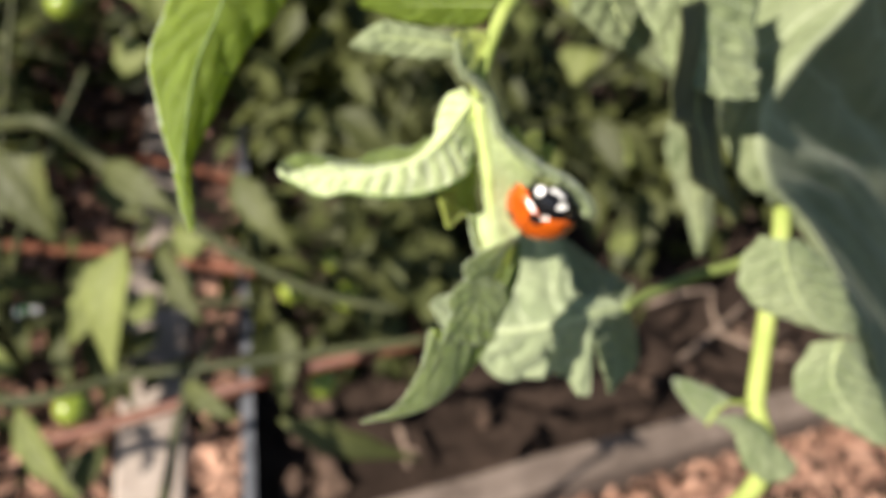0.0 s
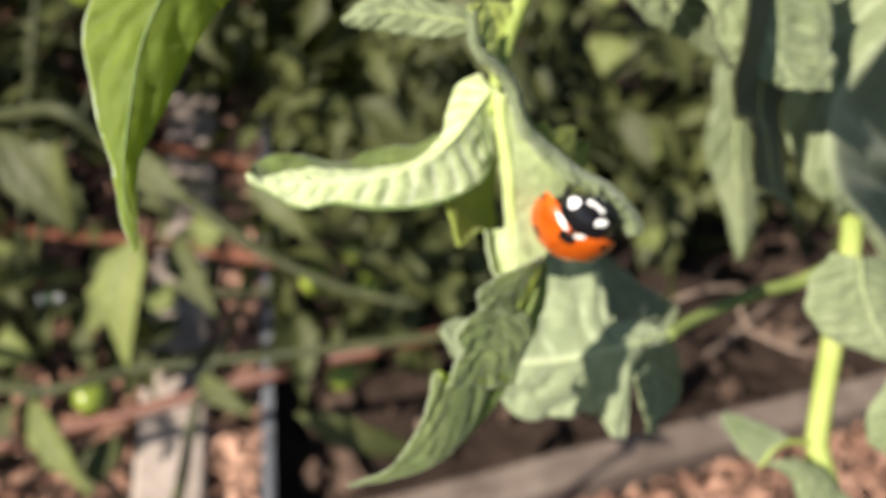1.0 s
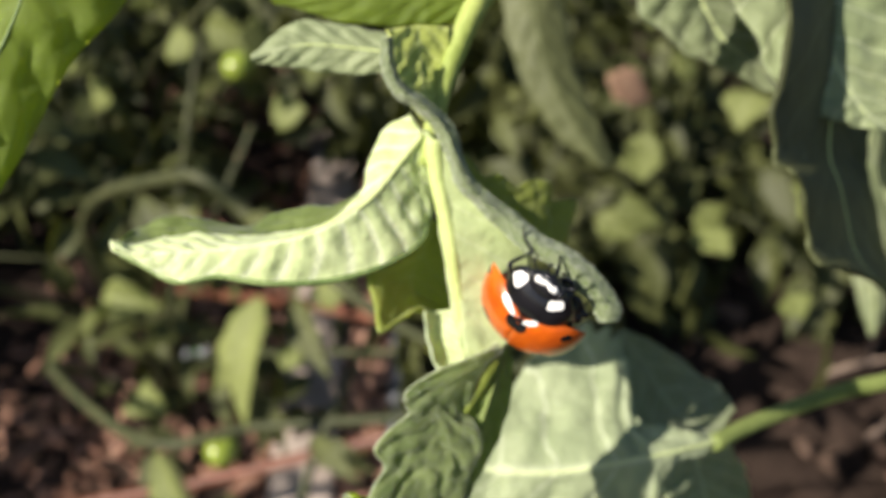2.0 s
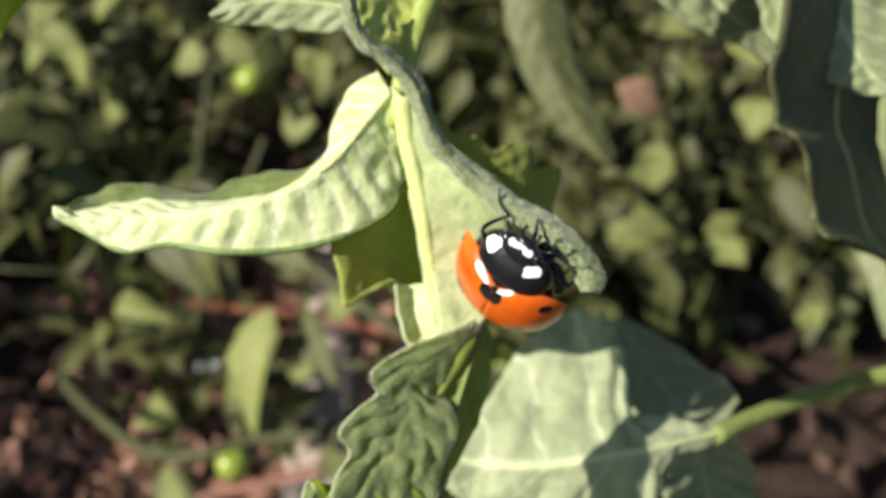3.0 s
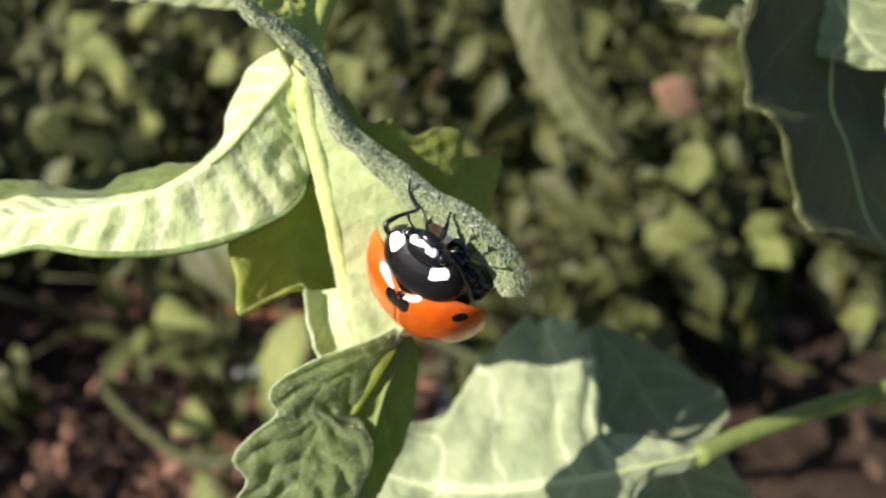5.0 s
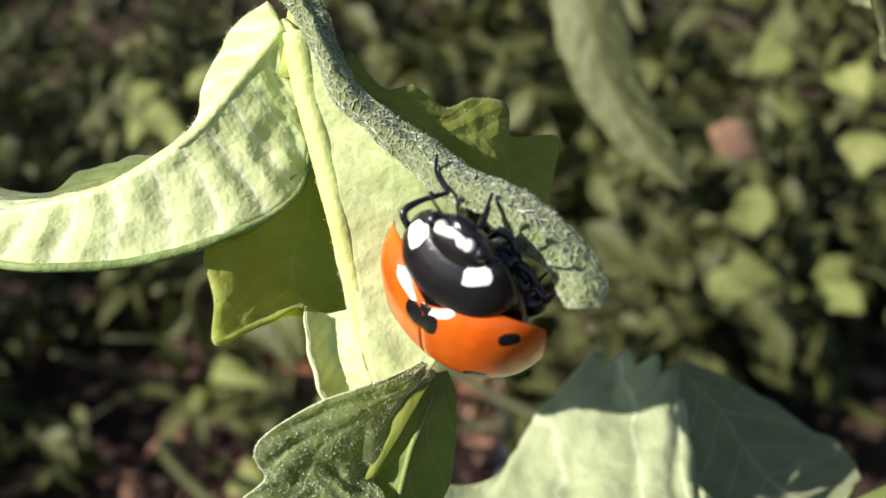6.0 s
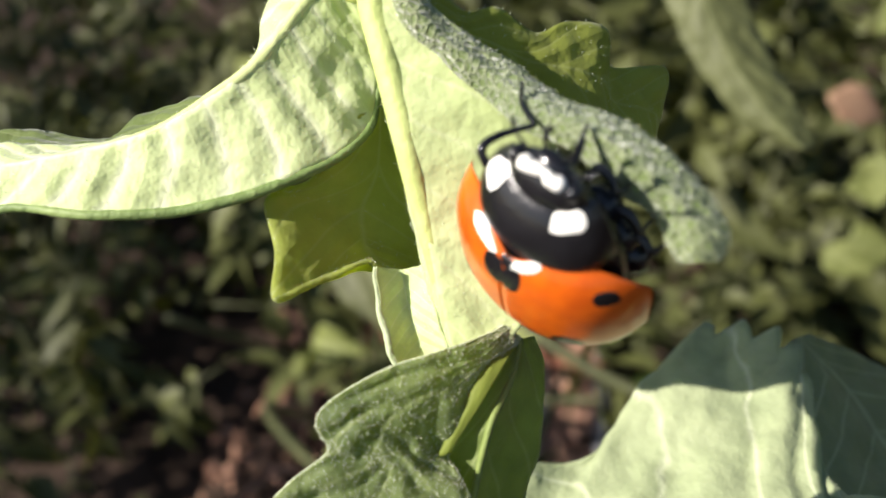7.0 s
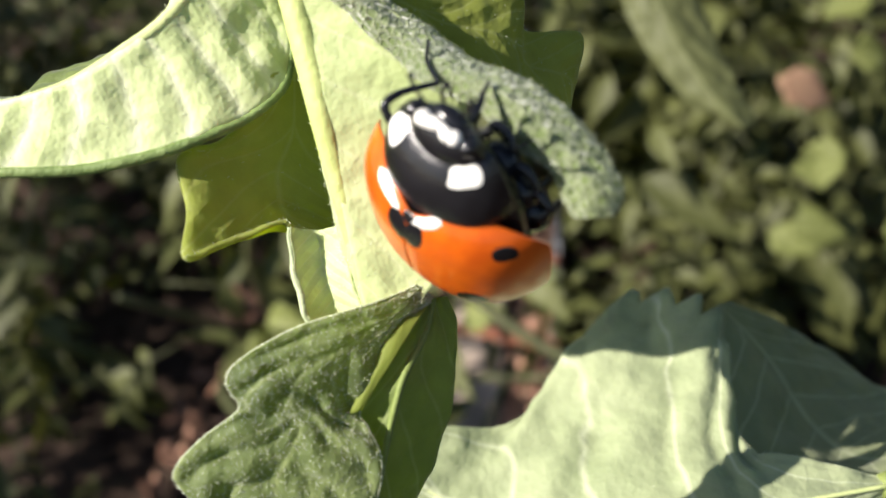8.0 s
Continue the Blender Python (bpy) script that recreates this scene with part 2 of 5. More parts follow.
def surface(rows, nu, nv, bulge=0.12, teeth=0, tooth=0.1, quilt=0.0, veins=7.0, wobble=0.0, seed=0, crumple=0.0, one_side=False):
    """The points of a leaf blade: rows of (one edge, midrib, other edge), teeth along the edges, puffs between the side veins."""
    rng = np.random.default_rng(seed)
    g = glide(rows, nu)
    u = np.linspace(0, 1, nu)
    v = np.linspace(-1, 1, nv)
    left, spine, right = g[:, 0], g[:, 1], g[:, 2]
    ph = rng.random(2)
    pts = np.empty((nu, nv, 3))
    for k, (edge, sg) in enumerate(((left, -1), (right, 1))):
        saw = np.abs(((u * teeth * (1 + 0.15 * np.sin(7 * u + ph[k] * 6)) + ph[k]) % 1) - 0.35) / 0.65
        cut = 1 - tooth * np.clip(saw, 0, 1) * (1 if teeth and not (one_side and sg < 0) else 0)
        cut = cut * (1 + 0.03 * np.sin(u * 23 + ph[k] * 9) + wobble * np.sin(u * 11 + ph[k] * 5))
        sel = np.where(v * sg >= 0)[0]
        for j in sel:
            w = abs(v[j])
            f = w * (1 + (cut - 1) * w ** 2)
            pts[:, j] = spine + (edge - spine) * f[:, None]
    du = np.gradient(pts, axis=0)
    dv = np.gradient(pts, axis=1)
    n = np.cross(du, dv)
    n /= np.linalg.norm(n, axis=2, keepdims=True) + 1e-9
    width = np.linalg.norm(right - left, axis=1)[:, None]
    av = np.abs(v)[None, :]
    h = bulge * width * av * (1 - av)
    c = u[:, None] * veins - av * 1.6 + 0.25 * np.sin(u[:, None] * 9 + ph[0] * 6) + 0.12 * np.sin(av * 8 + u[:, None] * 21) * (1 + 0 * av) + 0.3 * (v[None, :] > 0)
    if crumple:
        grid = np.array([[noise.noise(Vector(pts[i, j]) * 0.55 + Vector((seed * 7.3, 0, 0))) + 0.6 * noise.noise(Vector(pts[i, j]) * 1.3 + Vector((0, seed * 3.1, 0))) for j in range(nv)] for i in range(nu)])
        h = h + crumple * grid * np.minimum(1, 4 * av + 0.15)
    h = h + quilt * width * (np.abs(np.sin(np.pi * c)) - 0.6) * np.minimum(1, 3 * av) * np.minimum(1, 6 * (1 - av) + 0.25)
    pts = pts + n * h[..., None]
    return pts, n


def shell(name, pts, n, thick, mats):
    """A blade with two skins and a rim. The first material lies on the side that n points to."""
    nu, nv, _ = pts.shape
    top = pts.reshape(-1, 3) + n.reshape(-1, 3) * thick / 2
    low = pts.reshape(-1, 3) - n.reshape(-1, 3) * thick / 2
    k = nu * nv
    faces, slots = [], []
    for i in range(nu - 1):
        for j in range(nv - 1):
            a, b, c, d = i * nv + j, (i + 1) * nv + j, (i + 1) * nv + j + 1, i * nv + j + 1
            faces += [(a, b, c, d), (d + k, c + k, b + k, a + k)]
            slots += [0, 1]
    ring = [(i, 0) for i in range(nu)] + [(nu - 1, j) for j in range(1, nv)] + [(i, nv - 1) for i in range(nu - 2, -1, -1)] + [(0, j) for j in range(nv - 2, 0, -1)]
    ids = [i * nv + j for i, j in ring]
    for a, b in zip(ids, ids[1:] + ids[:1]):
        faces.append((a, a + k, b + k, b))
        slots.append(0)
    uu, vv = np.meshgrid(np.linspace(0, 1, nu), np.linspace(0, 1, nv), indexing="ij")
    uv = np.stack([uu.ravel(), vv.ravel()], 1)
    return mesh_of(name, np.concatenate([top, low]) * MM, faces, mats, slots, np.concatenate([uv, uv]))


def tube_data(path, radii, sides=8, n=None):
    p = glide(path, n or 6 * len(path))
    r = np.interp(np.linspace(0, 1, len(p)), np.linspace(0, 1, len(radii)), radii)
    t = np.gradient(p, axis=0)
    t /= np.linalg.norm(t, axis=1, keepdims=True) + 1e-12
    up = np.array([0.31, 0.17, 0.93])
    verts, faces = [], []
    for i in range(len(p)):
        a = np.cross(t[i], up)
        a /= np.linalg.norm(a) + 1e-9
        b = np.cross(t[i], a)
        for s in range(sides):
            an = 2 * math.pi * s / sides
            verts.append(p[i] + r[i] * (a * math.cos(an) + b * math.sin(an)))
    for i in range(len(p) - 1):
        for s in range(sides):
            q = (s + 1) % sides
            faces.append((i * sides + s, i * sides + q, (i + 1) * sides + q, (i + 1) * sides + s))
    faces.append(tuple(range(sides - 1, -1, -1)))
    faces.append(tuple(range((len(p) - 1) * sides, len(p) * sides)))
    return verts, faces


def tube(name, path, radii, mat, sides=8, n=None, unit=MM):
    v, f = tube_data(path, radii, sides, n)
    return mesh_of(name, np.array(v) * unit, f, mat)


def down(name, pts, n, count, length, seed, edge=0.35, lean=0.5, r=0.014, mat=None):
    """Plant down: fine tapering hairs on a blade, denser on its rim."""
    rng = np.random.default_rng(seed)
    nu, nv, _ = pts.shape
    verts, faces = [], []
    for _ in range(count):
        i = rng.random() * (nu - 1.001)
        on_edge = rng.random() < edge
        j = (nv - 1.001) * (rng.random() if not on_edge else float(rng.integers(0, 2)))
        a, b = int(i), int(j)
        s, t = i - a, j - b
        p = (pts[a, b] * (1 - s) + pts[a + 1, b] * s) * (1 - t) + (pts[a, b + 1] * (1 - s) + pts[a + 1, b + 1] * s) * t
        nn = n[a, b]
        if on_edge:
            side = pts[a, -1] - pts[a, 0]
            side = side / (np.linalg.norm(side) + 1e-9) * (1 if b > nv / 2 else -1)
            nn = nn * 0.5 + side
        way = nn + rng.normal(size=3) * lean
        way /= np.linalg.norm(way)
        x = np.cross(way, (0.3, 0.5, 0.8))
        x /= np.linalg.norm(x) + 1e-9
        y = np.cross(way, x)
        ln = length * (0.5 + rng.random())
        k = len(verts)
        bend = rng.normal(size=3) * 0.15 * ln
        verts += [p + x * r, p - x * r * 0.5 + y * r * 0.87, p - x * r * 0.5 - y * r * 0.87, p + way * ln + bend]
        faces += [(k, k + 1, k + 3), (k + 1, k + 2, k + 3), (k + 2, k, k + 3)]
    return mesh_of(name, np.array(verts) * MM, faces, mat or HAIR)


# ---- ground ----
def ground():
    rng = np.random.default_rng(3)
    xs = np.concatenate([np.linspace(-60, -1.2, 12), np.linspace(-1.0, 2.6, 150), np.linspace(2.8, 60, 12)])
    ys = np.concatenate([np.linspace(-60, -0.4, 10), np.linspace(-0.2, 2.8, 130), np.linspace(3.1, 90, 14)])
    verts, faces = [], []
    for y in ys:
        for x in xs:
            p = Vector((x * 9, y * 9, 0.3))
            z = 0.02 * noise.noise(p) + 0.012 * noise.noise(p * 3.1) - 0.025
            if -0.3 < x < -0.02:
                z = -0.02 + 0.004 * noise.noise(p * 4)
            verts.append((x, y, z))
    w = len(xs)
    for j in range(len(ys) - 1):
        for i in range(w - 1):
            faces.append((j * w + i, j * w + i + 1, (j + 1) * w + i + 1, (j + 1) * w + i))
    tagged(new("ground", mesh_of("ground", verts, faces, SOIL)), "dark crumbly garden soil of the vegetable bed", "soil", kind="structure")


def lump(rng, size, rough=0.35):
    bm = bmesh.new()
    bmesh.ops.create_icosphere(bm, subdivisions=2, radius=1)
    off = Vector(rng.random(3) * 20)
    for v in bm.verts:
        k = 1 + rough * noise.noise(v.co * 1.7 + off) + 0.18 * noise.noise(v.co * 4.5 + off)
        v.co = Vector((v.co.x * 1.1, v.co.y, v.co.z * 0.75)) * k * size
    me = bpy.data.meshes.new("clod")
    bm.to_mesh(me)
    bm.free()
    me.materials.append(CLOD)
    return me


def timber(name, a, b, width, height, mat, seed, label, category):
    """A sawn length of timber lying between two points of its top's middle, with worn edges."""
    rng = np.random.default_rng(seed)
    a, b = Vector(a), Vector(b)
    along = (b - a).normalized()
    side = Vector((-along.y, along.x, 0))
    n = 28
    prof = []
    c = 0.12
    for px, pz in ((-1, -1), (-1, -c), (-1 + c, 0), (-0.3, 0.02), (0.3, 0.0), (1 - c, 0), (1, -c), (1, -1)):
        prof.append((px * width / 2, pz * height))
    verts, faces = [], []
    for i in range(n):
        p = a.lerp(b, i / (n - 1))
        for k, (s, z) in enumerate(prof):
            w = 0.04 * width * noise.noise(Vector((i * 0.4, k * 1.3, seed)))
            verts.append(p + side * (s + w) + Vector((0, 0, z + 0.03 * height * noise.noise(Vector((i * 0.5, k * 2.1, seed + 5))))))
    m = len(prof)
    for i in range(n - 1):
        for k in range(m):
            q = (k + 1) % m
            faces.append((i * m + k, (i + 1) * m + k, (i + 1) * m + q, i * m + q))
    faces += [tuple(range(m)), tuple(range((n - 1) * m, n * m))[::-1]]
    return tagged(new(name, mesh_of(name, verts, faces, mat, smooth=False)), label, category)


ground()
timber("bed_edge_timber", (-0.02, 0.318, 0.05), (1.6, 0.598, 0.05), 0.05, 0.08, TIMBER, 2, "weathered grey-brown timber edging along the soil bed", "timber edging")
timber("path_board", (-0.145, 0.1, 0.012), (-0.172, 1.9, 0.012), 0.085, 0.03, BOARD, 4, "pale weathered board laid along the mulch path", "board")
timber("bed_edging_strip", (-0.029, 0.1, 0.03), (-0.036, 1.9, 0.03), 0.016, 0.06, EDGING, 6, "narrow grey edging strip beside the mulch path", "edging")


def chips():
    rng = np.random.default_rng(8)
    shapes = []
    for k in range(8):
        bm = bmesh.new()
        bmesh.ops.create_cube(bm, size=1)
        bmesh.ops.subdivide_edges(bm, edges=bm.edges[:], cuts=1)
        for v in bm.verts:
            v.co = Vector((v.co.x * rng.uniform(0.7, 1.3), v.co.y * rng.uniform(0.5, 1.1), v.co.z * rng.uniform(0.5, 1.2)))
        shapes.append(([v.co.copy() for v in bm.verts], [[v.index for v in f.verts] for f in bm.faces]))
        bm.free()
    for area, count, nm in (((-0.105, 0.25, -0.04, 1.8), 1500, "path"), ((0.1, 0.0, 1.3, 0.5), 3800, "yard"), ((-0.62, 0.3, -0.2, 1.6), 1700, "far")):
        verts, faces = [], []
        for _ in range(count):
            x = rng.uniform(area[0], area[2])
            y = rng.uniform(area[1], area[3])
            if nm == "yard" and y > 0.295 + 0.173 * x:
                continue
            s = rng.uniform(0.006, 0.02)
            m = Matrix.Translation((x, y, -0.012 + rng.uniform(0, 0.012))) @ Euler((rng.normal() * 0.4, rng.normal() * 0.4, rng.uniform(0, 6.3))).to_matrix().to_4x4() @ Matrix.Diagonal((s * 1.5, s * 0.6, s * 0.25, 1))
            vs, fs = shapes[int(rng.integers(8))]
            k = len(verts)
            verts += [m @ v for v in vs]
            faces += [[k + i for i in f] for f in fs]
        me = mesh_of("bark_mulch", verts, faces, CHIP, smooth=False)
        tagged(new("bark_mulch", me), "reddish-brown bark chip mulch on the ground", "mulch", kind="stuff")


def random_island(mat):
    nt = mat.node_tree
    b = nt.nodes["Principled BSDF"]
    geo = nt.nodes.new("ShaderNodeNewGeometry")
    old = b.inputs["Base Color"].links[0].from_socket
    tone = ramp(nt, geo.outputs["Random Per Island"], (0.0, (0.45, 0.40, 0.38)), (1.0, (1.5, 1.45, 1.4)))
    nt.links.new(mix(nt, 1.0, old, tone, "MULTIPLY"), b.inputs["Base Color"])


random_island(CHIP)
chips()


def clods():
    rng = np.random.default_rng(5)
    shapes = [lump(rng, 1.0) for _ in range(7)]
    for _ in range(230):
        x, y = rng.uniform(0.0, 1.3), rng.uniform(0.35, 1.5)
        if y < 0.36 + 0.173 * x:
            continue
        s = rng.uniform(0.006, 0.02) * (1.3 if rng.random() < 0.2 else 1)
        ob = new("soil_clod", shapes[int(rng.integers(7))])
        ob.matrix_world = Matrix.Translation((x, y, -0.02 + s * 0.2)) @ Euler(rng.uniform(0, 6, 3)).to_matrix().to_4x4() @ Matrix.Diagonal((s, s, s, 1))
        tagged(ob, "dry brown clod of soil lying on the bed", "clod", "clods on the soil bed")


clods()


def stake(a, b):
    a, b = np.array(a), np.array(b)
    q = [a + (b - a) * k / 5 + np.array([0, 0, 0.004 * math.sin(k * 2.1)]) for k in range(6)]
    ob = tagged(new("plant_stake", tube("plant_stake", q, [0.0075, 0.007, 0.0075], STAKE, 10, 30, 1.0)), "terracotta-coloured support stake leaning through the tomato plants", "stake", "stakes among the tomato plants")
    return ob


def along(a, b, k):
    return tuple(np.array(a) + (np.array(b) - np.array(a)) * k)


for a, b in (((-0.360, 0.767, 0.100), (-0.029, 0.530, 0.300)), ((-0.302, 0.440, 0.100), (0.143, 0.422, 0.300)), ((-0.199, 0.953, 0.100), (-0.026, 0.720, 0.250))):
    stake(along(a, b, -(a[2] + 0.02) / (b[2] - a[2])), along(a, b, 1.03))


# ---- the tomato plants behind ----
def leaflet(base, way, normal, length, width, seed):
    """A drooping toothed leaflet, millimetres."""
    rng = np.random.default_rng(seed)
    way, normal = np.array(way) / np.linalg.norm(way), np.array(normal) / np.linalg.norm(normal)
    side = np.cross(normal, way)
    side /= np.linalg.norm(side)
    up = np.cross(way, side)
    rows = []
    droop, fold, twist = rng.uniform(0.2, 0.8), rng.uniform(0.1, 0.7), rng.normal() * 0.3
    for u, w in ((0, 0.12), (0.15, 0.62), (0.35, 1.0), (0.6, 0.8), (0.82, 0.4), (1.0, 0.02)):
        s = np.array(base) + way * length * u - up * droop * length * u * u * 0.6 + side * twist * length * u * u * 0.3
        hw = width / 2 * w
        rows.append((s + side * hw + up * fold * hw, s, s - side * hw + up * fold * hw))
    return surface(rows, 11, 5, 0.1, 4, 0.3, 0.02, 5, 0.06, seed)


def compound_leaf(seed):
    rng = np.random.default_rng(seed)
    L = rng.uniform(110, 170)
    bend = rng.uniform(0.15, 0.6)
    path = [(L * k / 5, rng.normal() * 2, 18 * math.sin(k * 0.6) - bend * L * (k / 5) ** 2) for k in range(6)]
    v, f = tube_data(path, [1.8, 1.3, 0.7], 5, 12)
    verts, faces, slots, uvs = [np.array(v)], list(f), [1] * len(f), [np.zeros((len(v), 2))]
    spots = []
    for k, u in enumerate((0.38, 0.62, 0.84)):
        for sg in (-1, 1):
            spots.append((u + rng.normal() * 0.03, sg, rng.uniform(38, 62) * (1.0 if k else 0.75)))
            if rng.random() < 0.5:
                spots.append((u + 0.1, sg, rng.uniform(12, 22)))
    spots.append((1.0, 0, rng.uniform(50, 75)))
    g = glide(path, 101)
    for i, (u, sg, ln) in enumerate(spots):
        k = min(100, max(1, int(u * 100)))
        t = g[k] - g[k - 1]
        t /= np.linalg.norm(t)
        way = t * (0.5 if sg else 1) + np.array([0, sg, 0]) + rng.normal(size=3) * 0.2
        p, n = leaflet(g[k], way, (rng.normal() * 0.25, rng.normal() * 0.35, 1), ln, ln * rng.uniform(0.45, 0.62), seed * 31 + i)
        nu, nv, _ = p.shape
        off = sum(len(q) for q in verts)
        k2 = nu * nv
        verts += [p.reshape(-1, 3) + n.reshape(-1, 3) * 0.2, p.reshape(-1, 3) - n.reshape(-1, 3) * 0.2]
        for a in range(nu - 1):
            for b in range(nv - 1):
                q = (off + a * nv + b, off + (a + 1) * nv + b, off + (a + 1) * nv + b + 1, off + a * nv + b + 1)
                faces += [q, tuple(x + k2 for x in q[::-1])]
                slots += [0, 0]
        uu, vv = np.meshgrid(np.linspace(0, 1, nu), np.linspace(0, 1, nv), indexing="ij")
        uv = np.stack([uu.ravel(), vv.ravel()], 1)
        uvs += [uv, uv]
    return mesh_of("leaf", np.concatenate(verts) * MM, faces, [LEAF_FAR, STEM_FAR], slots, np.concatenate(uvs))


LEAVES = [compound_leaf(s) for s in range(9)]
_bm = bmesh.new()
bmesh.ops.create_uvsphere(_bm, u_segments=18, v_segments=12, radius=1)
for _v in _bm.verts:
    r = math.hypot(_v.co.x, _v.co.y)
    _v.co.z = _v.co.z * 0.9 - 0.12 * math.exp(-(r / 0.3) ** 2) * (1 if _v.co.z > 0 else 0)
FRUIT_MESH = bpy.data.meshes.new("tomato")
_bm.to_mesh(FRUIT_MESH)
_bm.free()
FRUIT_MESH.materials.append(FRUIT)
FRUIT_MESH.polygons.foreach_set("use_smooth", [True] * len(FRUIT_MESH.polygons))


def tomato_plant(base, stems, leaf_count, spread, seed, fruit=(), size=1.0):
    rng = np.random.default_rng(seed)
    ob = thing("tomato_plant", Matrix.Translation(base), "sprawling tomato plant with toothed green leaves", "tomato plant", "tomato plants in the bed")
    for path in stems:
        part("stem", tube("stem", [np.array(p) - np.array(base) for p in path], [0.006, 0.005, 0.0035], STEM_FAR, 7, 24, 1.0), ob)
        g = glide(path, 60)
        for k in range(leaf_count):
            i = int(rng.integers(8, 60))
            way = rng.uniform(0, 6.283)
            at = g[i] - np.array(base) + rng.normal(size=3) * spread * 0.12
            at[2] = max(at[2], 0.05)
            if -0.16 < at[0] + base[0] < 0.0 and 0.2 < at[1] + base[1] < 1.0:
                continue        # the mulch path stays open
            m = Matrix.Translation(at) @ Euler((rng.normal() * 0.5, rng.uniform(-0.7, 0.5), way)).to_matrix().to_4x4()
            s = rng.uniform(0.75, 1.4) * size
            kind = LEAVES[int(rng.integers(len(LEAVES)))]
            high = at[2] + base[2]
            if -0.16 < at[0] + base[0] + 1.19 * high < 0.02 and 0.2 < at[1] + base[1] + 0.48 * high < 0.95:
                continue        # nor does a leaf stand in its sun
            part("leaf", kind, ob, m=m @ Matrix.Diagonal((s, s, s, 1)))
    for x, y, z, r in fruit:
        part("tomato", FRUIT_MESH, ob, "round unripe green tomato", Matrix.Translation(Vector((x, y, z)) - Vector(base)) @ Euler(rng.normal(size=3) * 0.3).to_matrix().to_4x4() @ Matrix.Diagonal((r, r, r, 1)))
    return ob


PLANTS = [
    ((-0.33, 0.62), [(-0.02, 0.46, 0.33), (-0.30, 0.95, 0.42), (-0.42, 0.45, 0.45), (-0.20, 0.75, 0.40)], 6),
    ((0.12, 0.70), [(-0.18, 0.62, 0.36), (0.25, 0.95, 0.35), (0.02, 0.62, 0.25), (0.20, 0.80, 0.42)], 16),
    ((0.38, 1.00), [(0.22, 1.02, 0.45), (0.62, 0.95, 0.32), (0.40, 0.80, 0.30), (0.45, 1.15, 0.5)], 20),
    ((0.85, 1.05), [(0.65, 0.88, 0.35), (1.10, 0.95, 0.40), (0.85, 1.2, 0.5), (0.95, 0.82, 0.25)], 20),
    ((0.05, 1.30), [(-0.15, 1.20, 0.45), (0.40, 1.35, 0.45), (0.05, 1.45, 0.55), (0.1, 1.1, 0.4)], 30),
    ((-0.55, 1.15), [(-0.30, 1.05, 0.42), (-0.50, 0.80, 0.45), (-0.75, 1.0, 0.5), (-0.5, 1.35, 0.5)], 30),
    ((1.35, 1.45), [(1.10, 1.30, 0.50), (1.70, 1.45, 0.50), (1.3, 1.2, 0.4)], 20),
    ((0.70, 1.60), [(0.45, 1.55, 0.50), (1.00, 1.55, 0.50), (0.7, 1.8, 0.6)], 20),
    ((-0.80, 0.60), [(-0.55, 0.50, 0.45), (-0.95, 0.75, 0.5), (-0.7, 0.85, 0.45)], 16),
    ((-1.05, 1.30), [(-0.8, 1.2, 0.5), (-1.3, 1.2, 0.5), (-1.0, 1.6, 0.6)], 22),
    ((-0.35, 1.75), [(-0.15, 1.65, 0.55), (-0.6, 1.65, 0.55), (-0.3, 2.0, 0.6)], 22),
    ((-1.0, 0.85), [(-0.8, 0.75, 0.4), (-1.2, 0.9, 0.45), (-0.95, 1.05, 0.45)], 22),
    ((-0.78, 1.55), [(-0.6, 1.5, 0.5), (-1.0, 1.45, 0.5), (-0.8, 1.75, 0.55)], 24),
    ((-1.5, 1.7), [(-1.25, 1.6, 0.55), (-1.7, 1.5, 0.55), (-1.4, 1.95, 0.6)], 24),
    ((-0.1, 2.3), [(-0.4, 2.25, 0.6), (0.2, 2.3, 0.6)], 24),
    ((-1.0, 2.3), [(-0.7, 2.2, 0.6), (-1.3, 2.2, 0.6), (-1.0, 2.6, 0.7)], 24),
    ((1.1, 2.1), [(0.9, 2.0, 0.6), (1.4, 2.0, 0.6)], 24),
    ((0.35, 2.05), [(0.1, 1.95, 0.6), (0.65, 2.0, 0.6)], 22),
]
PLANT_LIST = []
FRUITS = [[(-0.182, 0.367, 0.30, 0.016), (-0.241, 0.887, 0.40, 0.022)], [(0.053, 0.442, 0.2, 0.018), (0.078, 0.628, 0.2, 0.014), (0.03, 0.60, 0.18, 0.02), (0.10, 0.60, 0.16, 0.02)]]
for _k, ((_x, _y), _ends, _count) in enumerate(PLANTS):
    _base = (_x, _y, -0.02)
    _paths = []
    for _e in _ends:
        _mid = (_x * 0.6 + _e[0] * 0.4, _y * 0.6 + _e[1] * 0.4, _e[2] * 0.62)
        _paths.append([_base, (_x * 0.9 + _e[0] * 0.1, _y * 0.9 + _e[1] * 0.1, _e[2] * 0.3), _mid, _e])
    # smaller leaves at the left and back, sized to suit the camera's view
    _small = _x < -0.5 or _y > 1.9
    PLANT_LIST.append(tomato_plant(_base, _paths, int(_count * (1.1 if _small else 0.75 if _k > 1 else 1)), 0.3 if not _small else 0.8, 11 + _k, FRUITS[_k] if _k < 2 else (), 0.9 if _small else 1.45 if _k > 1 else 1.0))

def single_leaf(owner, base, tip, width, mat, seed):
    """One leaflet of a plant behind, from its stalk to its tip."""
    a, b = np.array(base) * 1000, np.array(tip) * 1000
    ln = np.linalg.norm(b - a)
    rng = np.random.default_rng(seed)
    p, n = leaflet(a, b - a, np.array([-0.45, -0.45, 0.8]) + rng.normal(size=3) * 0.2, ln, width * 1000, seed)
    ob = part("leaf", shell("leaf", p, n, 0.4, [mat, mat]), owner)
    ob.matrix_parent_inverse = owner.matrix_world.inverted()
    return ob


